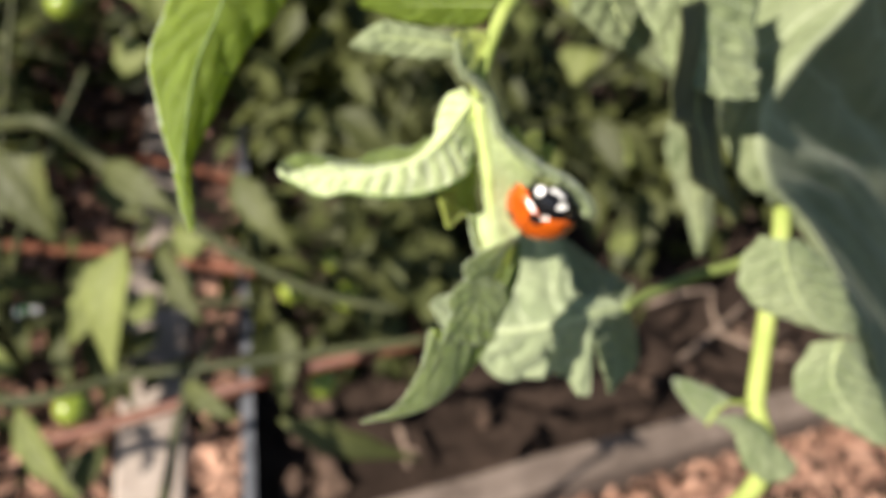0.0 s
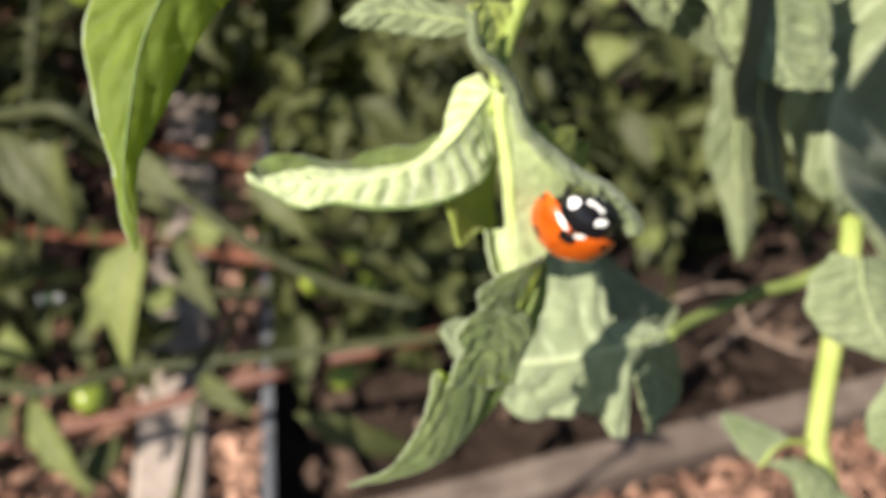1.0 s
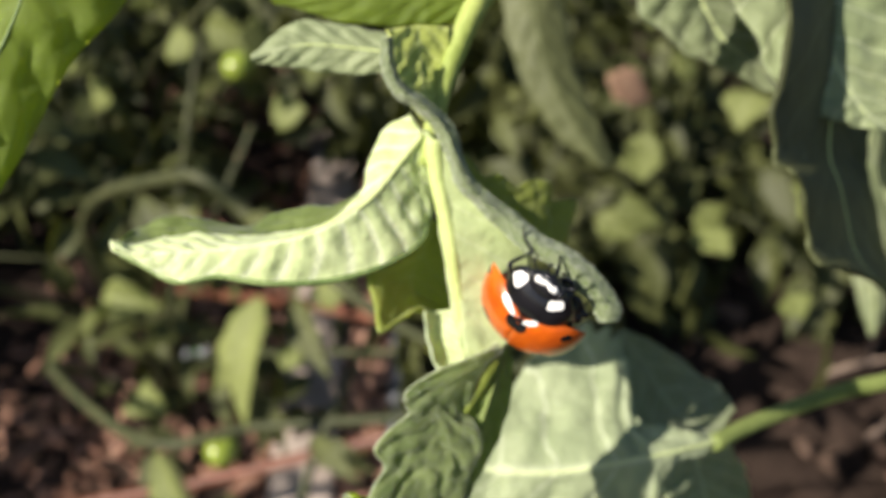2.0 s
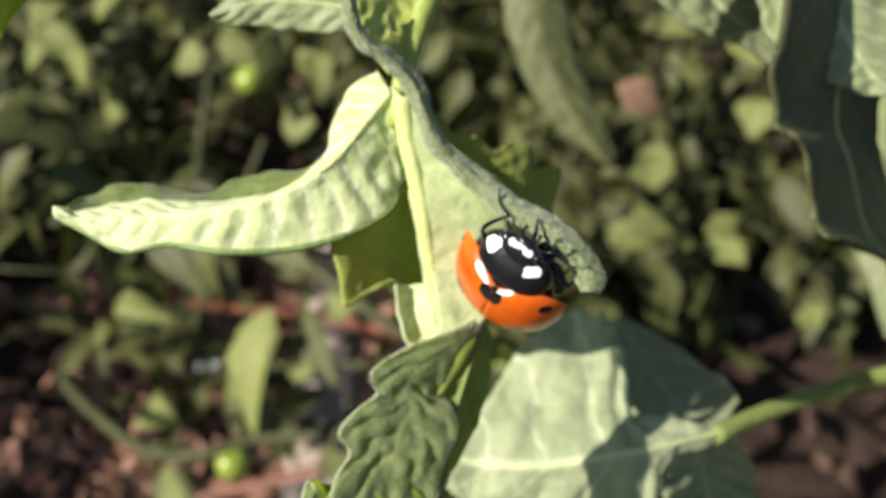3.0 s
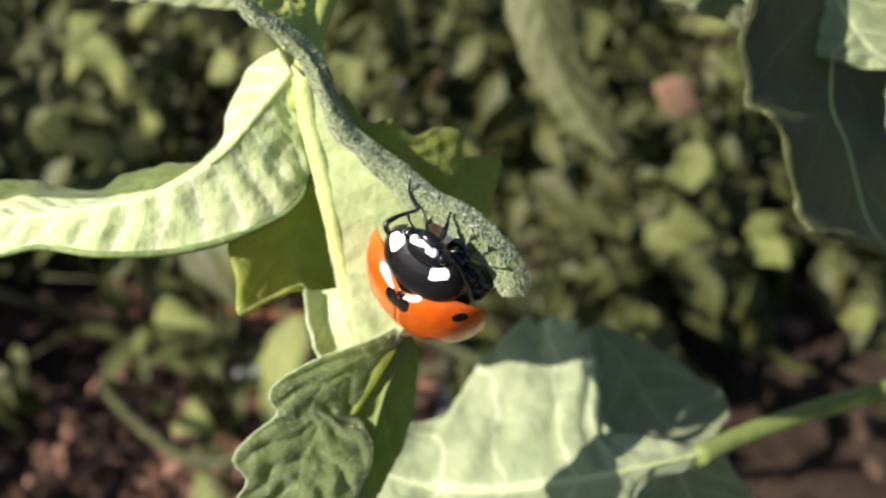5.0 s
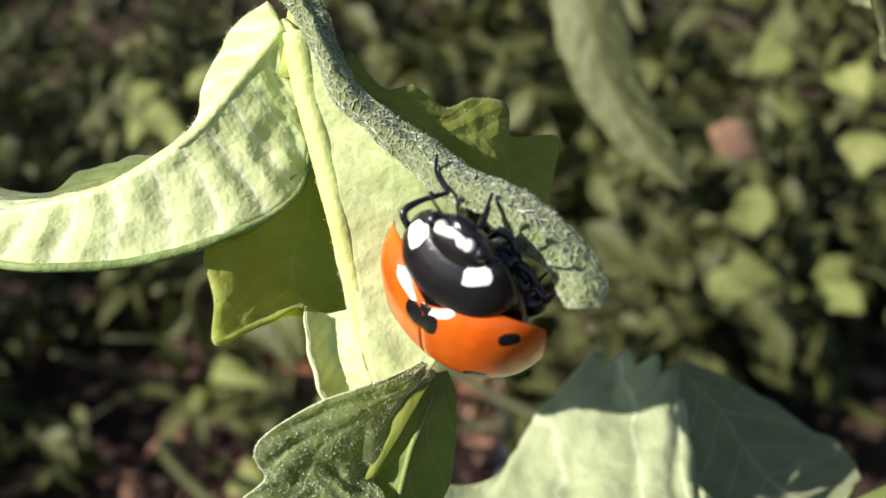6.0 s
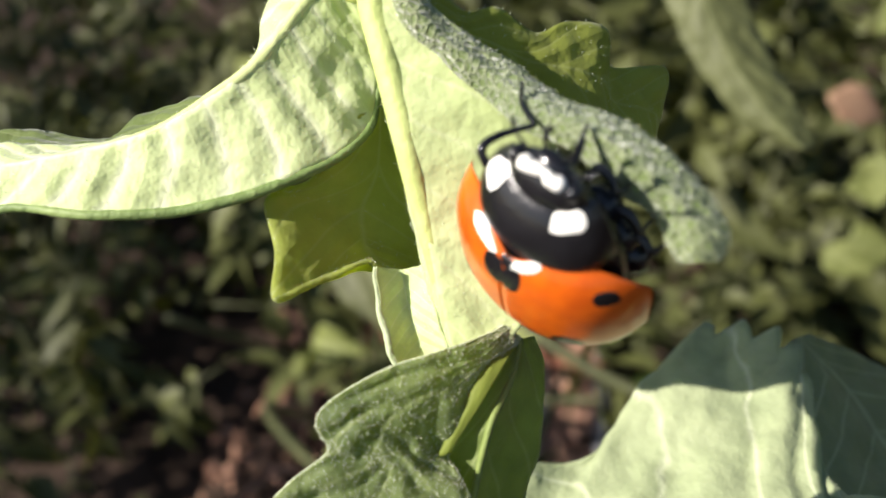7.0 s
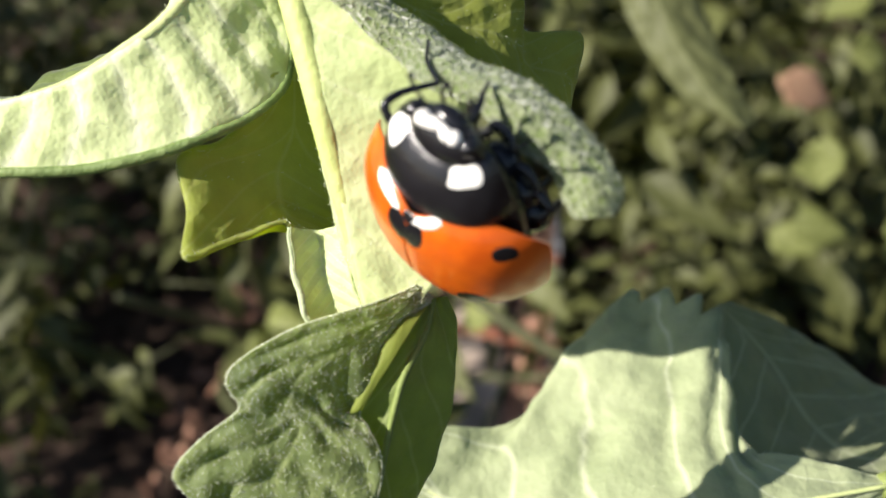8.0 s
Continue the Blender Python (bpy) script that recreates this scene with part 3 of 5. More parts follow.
NEAR_LEAVES = [
    ((-0.005, 0.276, 0.406), (0.093, 0.219, 0.413), 0.027),
    ((-0.116, 0.358, 0.514), (-0.145, 0.301, 0.475), 0.037),
    ((-0.177, 0.436, 0.550), (-0.170, 0.375, 0.521), 0.054),
    ((-0.178, 0.268, 0.452), (-0.145, 0.210, 0.433), 0.024),
    ((-0.133, 0.442, 0.515), (-0.110, 0.397, 0.507), 0.032),
    ((-0.079, 0.319, 0.393), (-0.044, 0.284, 0.399), 0.020),
    ((-0.135, 0.262, 0.406), (-0.160, 0.232, 0.393), 0.026),
    ((0.067, 0.608, 0.455), (0.141, 0.534, 0.446), 0.050),
    ((-0.026, 0.488, 0.454), (-0.011, 0.432, 0.437), 0.032),
    ((0.285, 0.479, 0.551), (0.299, 0.422, 0.533), 0.033),
    ((0.088, 0.386, 0.469), (0.098, 0.345, 0.462), 0.016),
    ((0.067, 0.554, 0.546), (0.082, 0.507, 0.537), 0.021),
]
BROAD_LEAVES = [
    ((-0.094, 0.279, 0.603), (-0.117, 0.219, 0.574), 0.037),
    ((-0.176, 0.346, 0.622), (-0.142, 0.282, 0.61), 0.030),
    ((-0.152, 0.216, 0.54), (-0.126, 0.159, 0.531), 0.022),
    ((-0.107, 0.198, 0.524), (-0.128, 0.171, 0.527), 0.019),
    ((-0.033, 0.322, 0.621), (-0.014, 0.268, 0.612), 0.026),
    ((-0.076, 0.286, 0.595), (-0.062, 0.233, 0.586), 0.023),
    ((-0.063, 0.216, 0.555), (-0.039, 0.182, 0.568), 0.015),
    ((-0.104, 0.316, 0.633), (-0.071, 0.273, 0.64), 0.023),
]
# leaves in the sunlit tone, placed along the camera's sight lines
LIT_LEAVES = [
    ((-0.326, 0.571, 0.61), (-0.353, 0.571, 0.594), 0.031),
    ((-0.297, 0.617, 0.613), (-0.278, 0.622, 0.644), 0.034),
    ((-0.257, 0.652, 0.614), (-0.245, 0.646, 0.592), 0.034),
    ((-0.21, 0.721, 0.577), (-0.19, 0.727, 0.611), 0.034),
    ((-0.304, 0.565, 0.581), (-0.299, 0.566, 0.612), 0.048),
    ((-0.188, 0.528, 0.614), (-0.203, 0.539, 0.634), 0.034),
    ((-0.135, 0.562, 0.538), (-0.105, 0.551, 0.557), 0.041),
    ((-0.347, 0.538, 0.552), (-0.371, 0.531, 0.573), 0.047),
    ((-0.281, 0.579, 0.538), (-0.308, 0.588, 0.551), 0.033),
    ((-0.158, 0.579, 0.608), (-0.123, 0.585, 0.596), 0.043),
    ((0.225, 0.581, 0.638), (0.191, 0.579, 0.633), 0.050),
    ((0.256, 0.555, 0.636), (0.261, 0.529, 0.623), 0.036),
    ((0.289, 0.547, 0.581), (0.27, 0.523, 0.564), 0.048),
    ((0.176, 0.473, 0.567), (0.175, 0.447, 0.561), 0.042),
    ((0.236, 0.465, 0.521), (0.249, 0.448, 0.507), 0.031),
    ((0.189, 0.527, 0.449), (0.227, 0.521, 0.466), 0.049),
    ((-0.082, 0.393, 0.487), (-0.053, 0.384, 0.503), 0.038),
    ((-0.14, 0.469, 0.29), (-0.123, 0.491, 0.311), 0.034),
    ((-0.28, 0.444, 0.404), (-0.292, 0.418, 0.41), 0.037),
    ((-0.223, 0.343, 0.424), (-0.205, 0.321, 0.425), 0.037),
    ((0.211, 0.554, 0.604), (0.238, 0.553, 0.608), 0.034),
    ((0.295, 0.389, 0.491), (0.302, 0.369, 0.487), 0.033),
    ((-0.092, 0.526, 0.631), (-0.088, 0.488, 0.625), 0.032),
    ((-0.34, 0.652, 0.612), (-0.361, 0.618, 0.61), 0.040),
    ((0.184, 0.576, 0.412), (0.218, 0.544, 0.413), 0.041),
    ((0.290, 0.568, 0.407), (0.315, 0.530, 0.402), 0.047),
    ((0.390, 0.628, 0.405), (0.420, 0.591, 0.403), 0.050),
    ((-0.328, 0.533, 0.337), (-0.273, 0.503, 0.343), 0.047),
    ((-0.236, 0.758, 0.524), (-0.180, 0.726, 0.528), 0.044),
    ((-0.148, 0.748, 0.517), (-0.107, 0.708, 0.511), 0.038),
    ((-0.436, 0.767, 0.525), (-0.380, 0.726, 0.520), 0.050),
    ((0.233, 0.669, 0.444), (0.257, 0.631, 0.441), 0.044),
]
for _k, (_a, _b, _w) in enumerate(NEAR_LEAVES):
    single_leaf(PLANT_LIST[0 if _a[0] < 0 else 1], _a, _b, _w, LEAF_FAR if _k != 1 else LEAF_LIT, 300 + _k)
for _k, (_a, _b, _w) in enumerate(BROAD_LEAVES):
    single_leaf(PLANT_LIST[0], _a, _b, _w, LEAF_LIT if _k in (0, 2) else LEAF_FAR, 350 + _k)
for _k, (_a, _b, _w) in enumerate(LIT_LEAVES):
    single_leaf(PLANT_LIST[2 if _a[0] > 0 else 4], _a, _b, _w, LEAF_LIT, 400 + _k)
tagged(single_leaf(PLANT_LIST[2], (0.204, 0.708, 0.499), (0.264, 0.698, 0.477), 0.05, WITHERED, 450), "withered pinkish-brown leaf")

# long bare vines that run through the plant by the path
VINES = [
    [(-0.33, 0.62, -0.02), (-0.32, 0.52, 0.42), (-0.167, 0.382, 0.609), (-0.116, 0.354, 0.602), (-0.066, 0.318, 0.588), (-0.026, 0.289, 0.576), (0.022, 0.264, 0.57), (0.066, 0.249, 0.572)],
    [(-0.33, 0.62, -0.02), (-0.33, 0.42, 0.36), (-0.185, 0.257, 0.489), (-0.103, 0.251, 0.513), (-0.02, 0.242, 0.535), (0.041, 0.236, 0.552), (0.082, 0.232, 0.563)],
    [(-0.20, 0.20, -0.02), (-0.12, 0.17, 0.3), (-0.081, 0.187, 0.463), (-0.069, 0.227, 0.504), (-0.051, 0.255, 0.536), (-0.029, 0.287, 0.573)],
]
for _k, _path in enumerate(VINES):
    _ob = part("stem", tube("stem", _path, [0.005, 0.0044 if _k < 1 else 0.0032, 0.0028 if _k < 2 else 0.0016], STEM_FAR, 9, 50, 1.0), PLANT_LIST[0])
    _ob.matrix_parent_inverse = PLANT_LIST[0].matrix_world.inverted()
# unseen tall plants added out of view to shade the ground at the left
for _k in range(5):
    _x, _y = -1.75 - 0.1 * (_k % 2), 0.15 + 0.38 * _k
    tomato_plant((_x, _y, -0.02), [[(_x, _y, -0.02), (_x + 0.03, _y, 0.5), (_x, _y + 0.04, 0.95), (_x + 0.04, _y, 1.3)], [(_x, _y, -0.02), (_x - 0.05, _y + 0.1, 0.5), (_x, _y + 0.15, 1.1)]], 22, 0.9, 60 + _k, (), 1.4)

# ---- the foreground shoot ----
# blade outlines and depths below are set to fit the camera's views
SHOOT = thing("tomato_plant", SPRIG, "young downy tomato shoot with curled pale leaves carrying the ladybird", "tomato plant", "tomato plants in the bed")


def blade(label, rows, mats, nu=60, nv=25, thick=0.22, hair=0, hair_len=0.12, hair_edge=0.35, hair_lean=0.6, hair_r=0.009, rib=0.0, seed=0, rib_mat=None, margin=0.0, rim=0.0, sink=0.2, hair_mat=None, **shape):
    p, n = surface(rows, nu, nv, seed=seed, **shape)
    ob = part("leaf", shell("leaf", p, n, thick, list(mats)), SHOOT, label)
    if rib:
        mid = p[:, nv // 2] - n[:, nv // 2] * (rib * sink - thick * 0.4)
        part("midrib", tube("midrib", mid[::4], [rib, rib * 0.8, rib * 0.25], rib_mat or RIB, 8, 50), ob)
    if rim:
        # rim tube in the sun-caught edge tone
        part("leaf_margin", tube("leaf_margin", p[::3, 0], [rim * 0.5, rim, rim * 0.6], RIM, 8, 60), ob, "rolled leaf edge, pale as if sunlit")
    if margin:
        part("leaf_margin", tube("leaf_margin", p[::3, -1], [margin * 0.5, margin, margin * 0.6], MARGIN, 8, 60), ob, "rolled green leaf edge")
    if hair:
        part("leaf_down", down("leaf_down", p + n * thick * 0.45, n, hair, hair_len, seed + 50, hair_edge, hair_lean, hair_r, hair_mat), ob)
    return ob


# pale blade that hangs from the rachis, its underside out
blade("pale green underside of a hanging tomato leaf", [
    ((-6.09, 10.34, -2.60), (-5.62, 9.66, -2.20), (-5.02, 9.79, -2.10)),
    ((-5.97, 8.92, -3.00), (-5.46, 8.09, -2.50), (-3.79, 8.05, -2.20)),
    ((-5.56, 7.08, -3.20), (-5.05, 6.18, -2.70), (-2.37, 6.59, -2.30)),
    ((-5.12, 4.99, -3.40), (-4.58, 4.11, -2.90), (-0.53, 4.92, -2.40)),
    ((-4.69, 2.32, -3.90), (-4.18, 1.86, -3.40), (0.08, 2.62, -3.40)),
    ((-4.27, -0.16, -4.40), (-3.76, -0.45, -3.90), (-0.19, -0.14, -3.90)),
    ((-3.93, -2.05, -4.60), (-3.46, -2.17, -4.20), (-1.35, -2.26, -4.20)),
    ((-3.52, -3.30, -4.60), (-3.21, -3.27, -4.30), (-2.71, -3.28, -4.40)),
], (LEAF_UNDER, LEAF_BACK), nu=70, hair=900, rib=0.6, sink=0.55, rib_mat=MIDRIB, seed=1, bulge=-0.03, crumple=0.12, quilt=0.012, veins=9)
# its near edge, curled over so that the downy upper skin shows
blade("downy grey-green curled leaf edge under the ladybird", [
    ((-8.46, 14.84, -0.50), (-8.14, 14.79, -0.20), (-7.92, 14.96, -0.50)),
    ((-8.29, 13.04, -0.70), (-7.92, 12.81, -0.30), (-7.67, 13.04, -0.70)),
    ((-7.68, 11.88, -0.80), (-7.31, 11.95, -0.30), (-7.18, 12.36, -0.90)),
    ((-6.67, 11.30, -1.20), (-6.28, 11.35, -0.70), (-5.99, 11.67, -1.30)),
    ((-5.50, 10.15, -1.70), (-5.03, 10.22, -1.20), (-4.65, 10.56, -1.70)),
    ((-4.78, 8.57, -2.00), (-4.38, 8.66, -1.50), (-4.02, 8.93, -2.00)),
    ((-4.11, 7.14, -2.20), (-3.75, 7.19, -1.70), (-3.41, 7.43, -2.20)),
    ((-2.99, 6.00, -2.30), (-2.55, 6.09, -1.80), (-2.13, 6.46, -2.40)),
    ((-1.81, 4.78, -2.20), (-1.27, 5.01, -1.70), (-0.73, 5.43, -2.50)),
    ((-0.60, 3.61, -1.20), (-0.08, 3.90, -0.70), (0.54, 4.34, -1.70)),
    ((0.75, 2.88, -0.50), (1.32, 3.11, 0.00), (1.98, 3.55, -1.00)),
    ((1.81, 1.75, -0.10), (2.42, 2.11, 0.35), (3.15, 2.51, -0.40)),
    ((2.76, 0.99, 0.10), (3.34, 1.17, 0.50), (4.06, 1.44, -0.10)),
    ((3.05, 0.35, 0.10), (3.78, 0.42, 0.50), (4.47, 0.49, 0.10)),
    ((3.38, -0.18, 0.10), (3.74, -0.17, 0.30), (4.14, -0.12, 0.10)),
], (LEAF_CURL, LEAF_UNDER), nu=180, nv=23, hair_mat=WOOL, hair=3800, hair_len=0.1, hair_edge=0.22, hair_lean=1.2, hair_r=0.011, seed=2, bulge=0.05, quilt=0.05, veins=24, crumple=0.12)
# olive colour paints the shade inside this fold
blade("green fold of the leaf between its curled edge and the rachis", [
    ((-8.17, 15.59, -1.50), (-6.54, 16.13, -2.60), (-4.63, 16.21, -3.20)),
    ((-7.82, 13.85, -1.50), (-6.39, 14.26, -2.60), (-4.69, 14.39, -3.20)),
    ((-7.54, 12.64, -1.50), (-6.24, 12.71, -2.60), (-4.78, 13.01, -3.20)),
    ((-6.87, 11.69, -1.50), (-5.94, 11.59, -2.60), (-4.84, 11.86, -3.20)),
    ((-6.15, 10.74, -1.50), (-5.59, 10.78, -2.60), (-4.90, 10.92, -3.20)),
], (LEAF_OLIVE, LEAF_OLIVE), nu=40, nv=21, thick=0.15, hair=250, seed=24, bulge=-0.1, crumple=0.2, quilt=0.03, veins=6)
# leaflet that points away, midrib along its upper side
blade("pale curled tomato leaflet lit from above", [
    ((-6.83, 11.18, -3.20), (-6.19, 10.06, -2.70), (-5.50, 9.08, -3.20)),
    ((-8.39, 10.30, -3.60), (-7.24, 8.68, -2.50), (-5.53, 7.50, -3.60)),
    ((-9.15, 8.80, -3.40), (-8.04, 7.61, -2.30), (-5.52, 6.01, -3.90)),
    ((-9.57, 7.05, -3.00), (-9.13, 6.29, -2.10), (-5.91, 4.46, -3.80)),
    ((-10.73, 5.52, -2.80), (-10.38, 5.38, -1.90), (-7.01, 3.15, -3.20)),
    ((-12.51, 4.60, -2.80), (-12.10, 4.44, -1.80), (-9.17, 2.30, -2.40)),
    ((-14.30, 4.32, -2.80), (-13.99, 3.91, -1.70), (-11.98, 1.70, -1.80)),
    ((-16.67, 4.23, -2.80), (-16.26, 3.55, -1.60), (-14.47, 1.53, -1.40)),
    ((-18.56, 4.28, -2.70), (-18.27, 3.34, -1.60), (-17.28, 1.99, -1.40)),
    ((-20.49, 4.05, -2.40), (-20.10, 3.25, -1.50), (-19.50, 1.64, -1.50)),
    ((-22.05, 3.56, -2.00), (-21.73, 3.25, -1.50), (-21.38, 2.56, -1.50)),
    ((-23.15, 3.83, -1.60), (-23.04, 3.65, -1.50), (-22.93, 3.31, -1.50)),
], (LEAF_RIBBED, LEAF_BACK), nu=90, nv=31, hair=1200, rib=0.28, sink=0.75, margin=0.2, seed=3, bulge=-0.03, crumple=0.2, quilt=0.022, veins=15, teeth=3, tooth=0.05)
# shade on this half comes from the darker skin
blade("far half of the curled tomato leaflet, darkened as in shade", [
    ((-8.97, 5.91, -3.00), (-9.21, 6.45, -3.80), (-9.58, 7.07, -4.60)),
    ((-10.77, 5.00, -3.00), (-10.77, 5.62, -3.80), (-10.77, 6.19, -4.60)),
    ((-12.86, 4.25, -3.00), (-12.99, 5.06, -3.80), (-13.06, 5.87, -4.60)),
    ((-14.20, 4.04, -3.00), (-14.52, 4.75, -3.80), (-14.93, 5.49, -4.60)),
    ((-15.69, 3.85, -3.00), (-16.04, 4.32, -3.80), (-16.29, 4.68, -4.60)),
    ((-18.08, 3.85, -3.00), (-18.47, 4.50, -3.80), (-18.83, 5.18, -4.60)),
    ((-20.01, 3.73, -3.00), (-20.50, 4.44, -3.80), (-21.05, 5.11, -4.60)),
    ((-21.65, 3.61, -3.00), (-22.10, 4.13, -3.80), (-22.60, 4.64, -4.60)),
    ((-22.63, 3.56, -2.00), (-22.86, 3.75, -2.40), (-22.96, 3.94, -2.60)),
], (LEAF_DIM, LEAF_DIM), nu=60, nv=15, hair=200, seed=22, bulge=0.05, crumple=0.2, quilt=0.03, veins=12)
# half of the blade behind it, its shade put into a darker skin
blade("green notched half of a tomato leaf, toned as if shaded", [
    ((-6.26, 4.88, -3.60), (-5.68, 5.15, -4.00), (-5.22, 5.27, -4.60)),
    ((-7.84, 2.80, -3.60), (-6.12, 3.28, -5.00), (-4.84, 3.51, -6.00)),
    ((-9.18, 2.19, -3.20), (-6.79, 2.02, -5.40), (-4.59, 2.03, -7.00)),
    ((-8.88, 0.51, -2.80), (-6.79, 1.06, -5.40), (-4.41, 0.87, -7.40)),
    ((-8.46, -1.01, -2.20), (-6.60, 0.49, -5.40), (-4.28, 0.03, -7.60)),
    ((-7.25, -0.44, -3.20), (-6.10, -0.06, -5.60), (-4.14, -0.58, -7.60)),
    ((-6.16, 0.03, -4.30), (-5.47, -0.48, -5.80), (-4.04, -1.11, -7.60)),
    ((-5.73, -0.81, -4.80), (-5.15, -1.19, -5.80), (-3.94, -1.63, -7.40)),
    ((-5.18, -1.72, -5.20), (-4.83, -1.84, -5.80), (-3.83, -2.07, -7.00)),
], (LEAF_MID, LEAF_BACK), nu=80, hair=250, seed=4, bulge=0.03, crumple=0.12, quilt=0.012)
# same half where sun reaches it, kept in the pale lit skin
blade("pale lower edge of the hanging tomato leaf", [
    ((-5.93, -0.09, -4.20), (-5.24, -0.19, -5.00), (-4.15, -0.01, -4.40)),
    ((-5.81, -1.24, -4.20), (-5.05, -1.30, -5.00), (-3.96, -1.10, -4.40)),
    ((-5.53, -2.38, -4.20), (-4.73, -2.34, -5.00), (-3.68, -2.09, -4.40)),
    ((-5.19, -3.31, -4.20), (-4.41, -3.22, -5.00), (-3.46, -2.90, -4.40)),
    ((-4.82, -3.93, -4.20), (-4.16, -3.82, -5.00), (-3.27, -3.43, -4.40)),
], (LEAF_UNDER, LEAF_BACK), nu=40, nv=21, hair=300, seed=23, bulge=-0.2, rib=0.14, sink=0.8, rim=0.13, crumple=0.2, quilt=0.02)
# lobes beyond the curled edge
blade("green lobed leaf edge behind the curled blade", [
    ((-4.58, 7.96, -2.20), (-4.15, 8.41, -2.40), (-3.77, 8.98, -2.60)),
    ((-3.20, 6.35, -2.80), (-2.97, 7.19, -3.00), (-2.72, 7.76, -3.20)),
    ((-1.90, 5.42, -3.40), (-1.81, 6.75, -3.60), (-1.74, 7.97, -3.80)),
    ((-0.86, 4.86, -4.10), (-0.79, 6.31, -4.30), (-0.66, 7.27, -4.50)),
    ((0.42, 4.16, -4.70), (0.56, 6.12, -4.90), (0.39, 7.79, -5.10)),
    ((1.23, 3.87, -5.30), (1.38, 5.87, -5.50), (1.56, 7.56, -5.70)),
    ((1.61, 3.71, -5.90), (1.76, 5.27, -6.10), (1.55, 6.59, -6.30)),
    ((2.34, 3.35, -6.60), (2.63, 5.17, -6.80), (2.72, 6.61, -7.00)),
    ((2.68, 3.37, -7.20), (3.10, 5.05, -7.40), (3.56, 6.54, -7.60)),
    ((2.95, 3.46, -7.80), (3.22, 4.75, -8.00), (3.38, 5.38, -8.20)),
], (LEAF_MID, LEAF_BACK), nu=80, nv=21, hair=250, seed=5, bulge=0.03, crumple=0.1, quilt=0.012)
# the hanging tip, upper skin out
blade("downy green hanging tomato leaf tip with toothed edge", [
    ((-1.72, -2.09, -4.40), (-1.53, -2.22, -4.40), (-1.33, -2.36, -4.60)),
    ((-2.96, -2.55, -3.40), (-2.19, -2.90, -3.80), (-1.65, -2.66, -4.40)),
    ((-5.04, -3.24, -2.60), (-3.56, -3.79, -3.10), (-2.22, -3.60, -4.00)),
    ((-6.72, -4.18, -2.10), (-4.98, -4.70, -2.60), (-2.83, -4.71, -3.60)),
    ((-7.15, -4.81, -2.00), (-5.28, -5.50, -2.60), (-3.51, -5.95, -3.70)),
    ((-6.86, -5.70, -2.40), (-5.05, -6.23, -2.80), (-3.05, -6.59, -3.50)),
    ((-7.88, -6.62, -2.00), (-5.34, -7.08, -2.60), (-2.65, -7.24, -3.30)),
    ((-8.70, -7.63, -1.80), (-5.78, -7.98, -2.60), (-2.83, -8.25, -3.30)),
    ((-8.24, -8.64, -2.10), (-5.93, -8.87, -2.60), (-3.20, -9.24, -3.40)),
    ((-8.72, -9.62, -1.80), (-6.51, -10.03, -2.50), (-3.50, -10.43, -3.50)),
    ((-9.35, -11.16, -1.70), (-6.95, -11.40, -2.40), (-3.86, -11.74, -3.40)),
    ((-10.22, -10.03, -1.50), (-8.61, -10.59, -2.20), (-5.42, -10.83, -3.20)),
    ((-10.87, -12.31, -1.30), (-9.20, -12.94, -1.90), (-6.59, -13.30, -2.80)),
    ((-11.78, -14.36, -1.10), (-10.06, -15.08, -1.50), (-8.07, -15.55, -2.20)),
    ((-13.51, -16.48, -0.70), (-11.72, -16.82, -0.90), (-10.79, -16.82, -1.20)),
    ((-16.59, -17.30, -0.40), (-16.49, -17.46, -0.40), (-16.39, -17.56, -0.40)),
], (LEAF_TOP, LEAF_BACK), nu=150, nv=41, hair_mat=SPECK, hair=7500, hair_len=0.075, hair_edge=0.2, hair_lean=0.7, hair_r=0.021, rim=0.045, seed=6, bulge=0.05, crumple=0.22, quilt=0.05, veins=9, teeth=0)
# dimness of this half is in its skin colour
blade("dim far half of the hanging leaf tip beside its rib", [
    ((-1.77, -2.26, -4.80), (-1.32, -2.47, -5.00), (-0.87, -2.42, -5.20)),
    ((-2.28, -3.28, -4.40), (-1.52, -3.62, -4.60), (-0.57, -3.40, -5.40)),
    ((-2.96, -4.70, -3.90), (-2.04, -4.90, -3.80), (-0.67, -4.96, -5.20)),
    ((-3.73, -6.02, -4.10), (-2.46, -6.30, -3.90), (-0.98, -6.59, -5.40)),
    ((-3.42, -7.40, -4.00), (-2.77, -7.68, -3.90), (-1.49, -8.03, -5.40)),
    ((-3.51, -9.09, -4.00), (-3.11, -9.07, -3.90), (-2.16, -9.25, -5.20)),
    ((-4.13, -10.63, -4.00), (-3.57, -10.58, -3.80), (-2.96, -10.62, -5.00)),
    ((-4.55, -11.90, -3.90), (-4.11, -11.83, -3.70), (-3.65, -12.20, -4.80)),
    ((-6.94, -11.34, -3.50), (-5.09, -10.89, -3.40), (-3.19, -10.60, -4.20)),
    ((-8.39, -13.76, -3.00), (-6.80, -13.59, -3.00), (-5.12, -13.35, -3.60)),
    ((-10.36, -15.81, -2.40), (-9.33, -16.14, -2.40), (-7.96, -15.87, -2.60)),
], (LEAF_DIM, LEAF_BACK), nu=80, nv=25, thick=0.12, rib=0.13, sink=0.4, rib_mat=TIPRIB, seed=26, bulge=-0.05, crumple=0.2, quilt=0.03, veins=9)
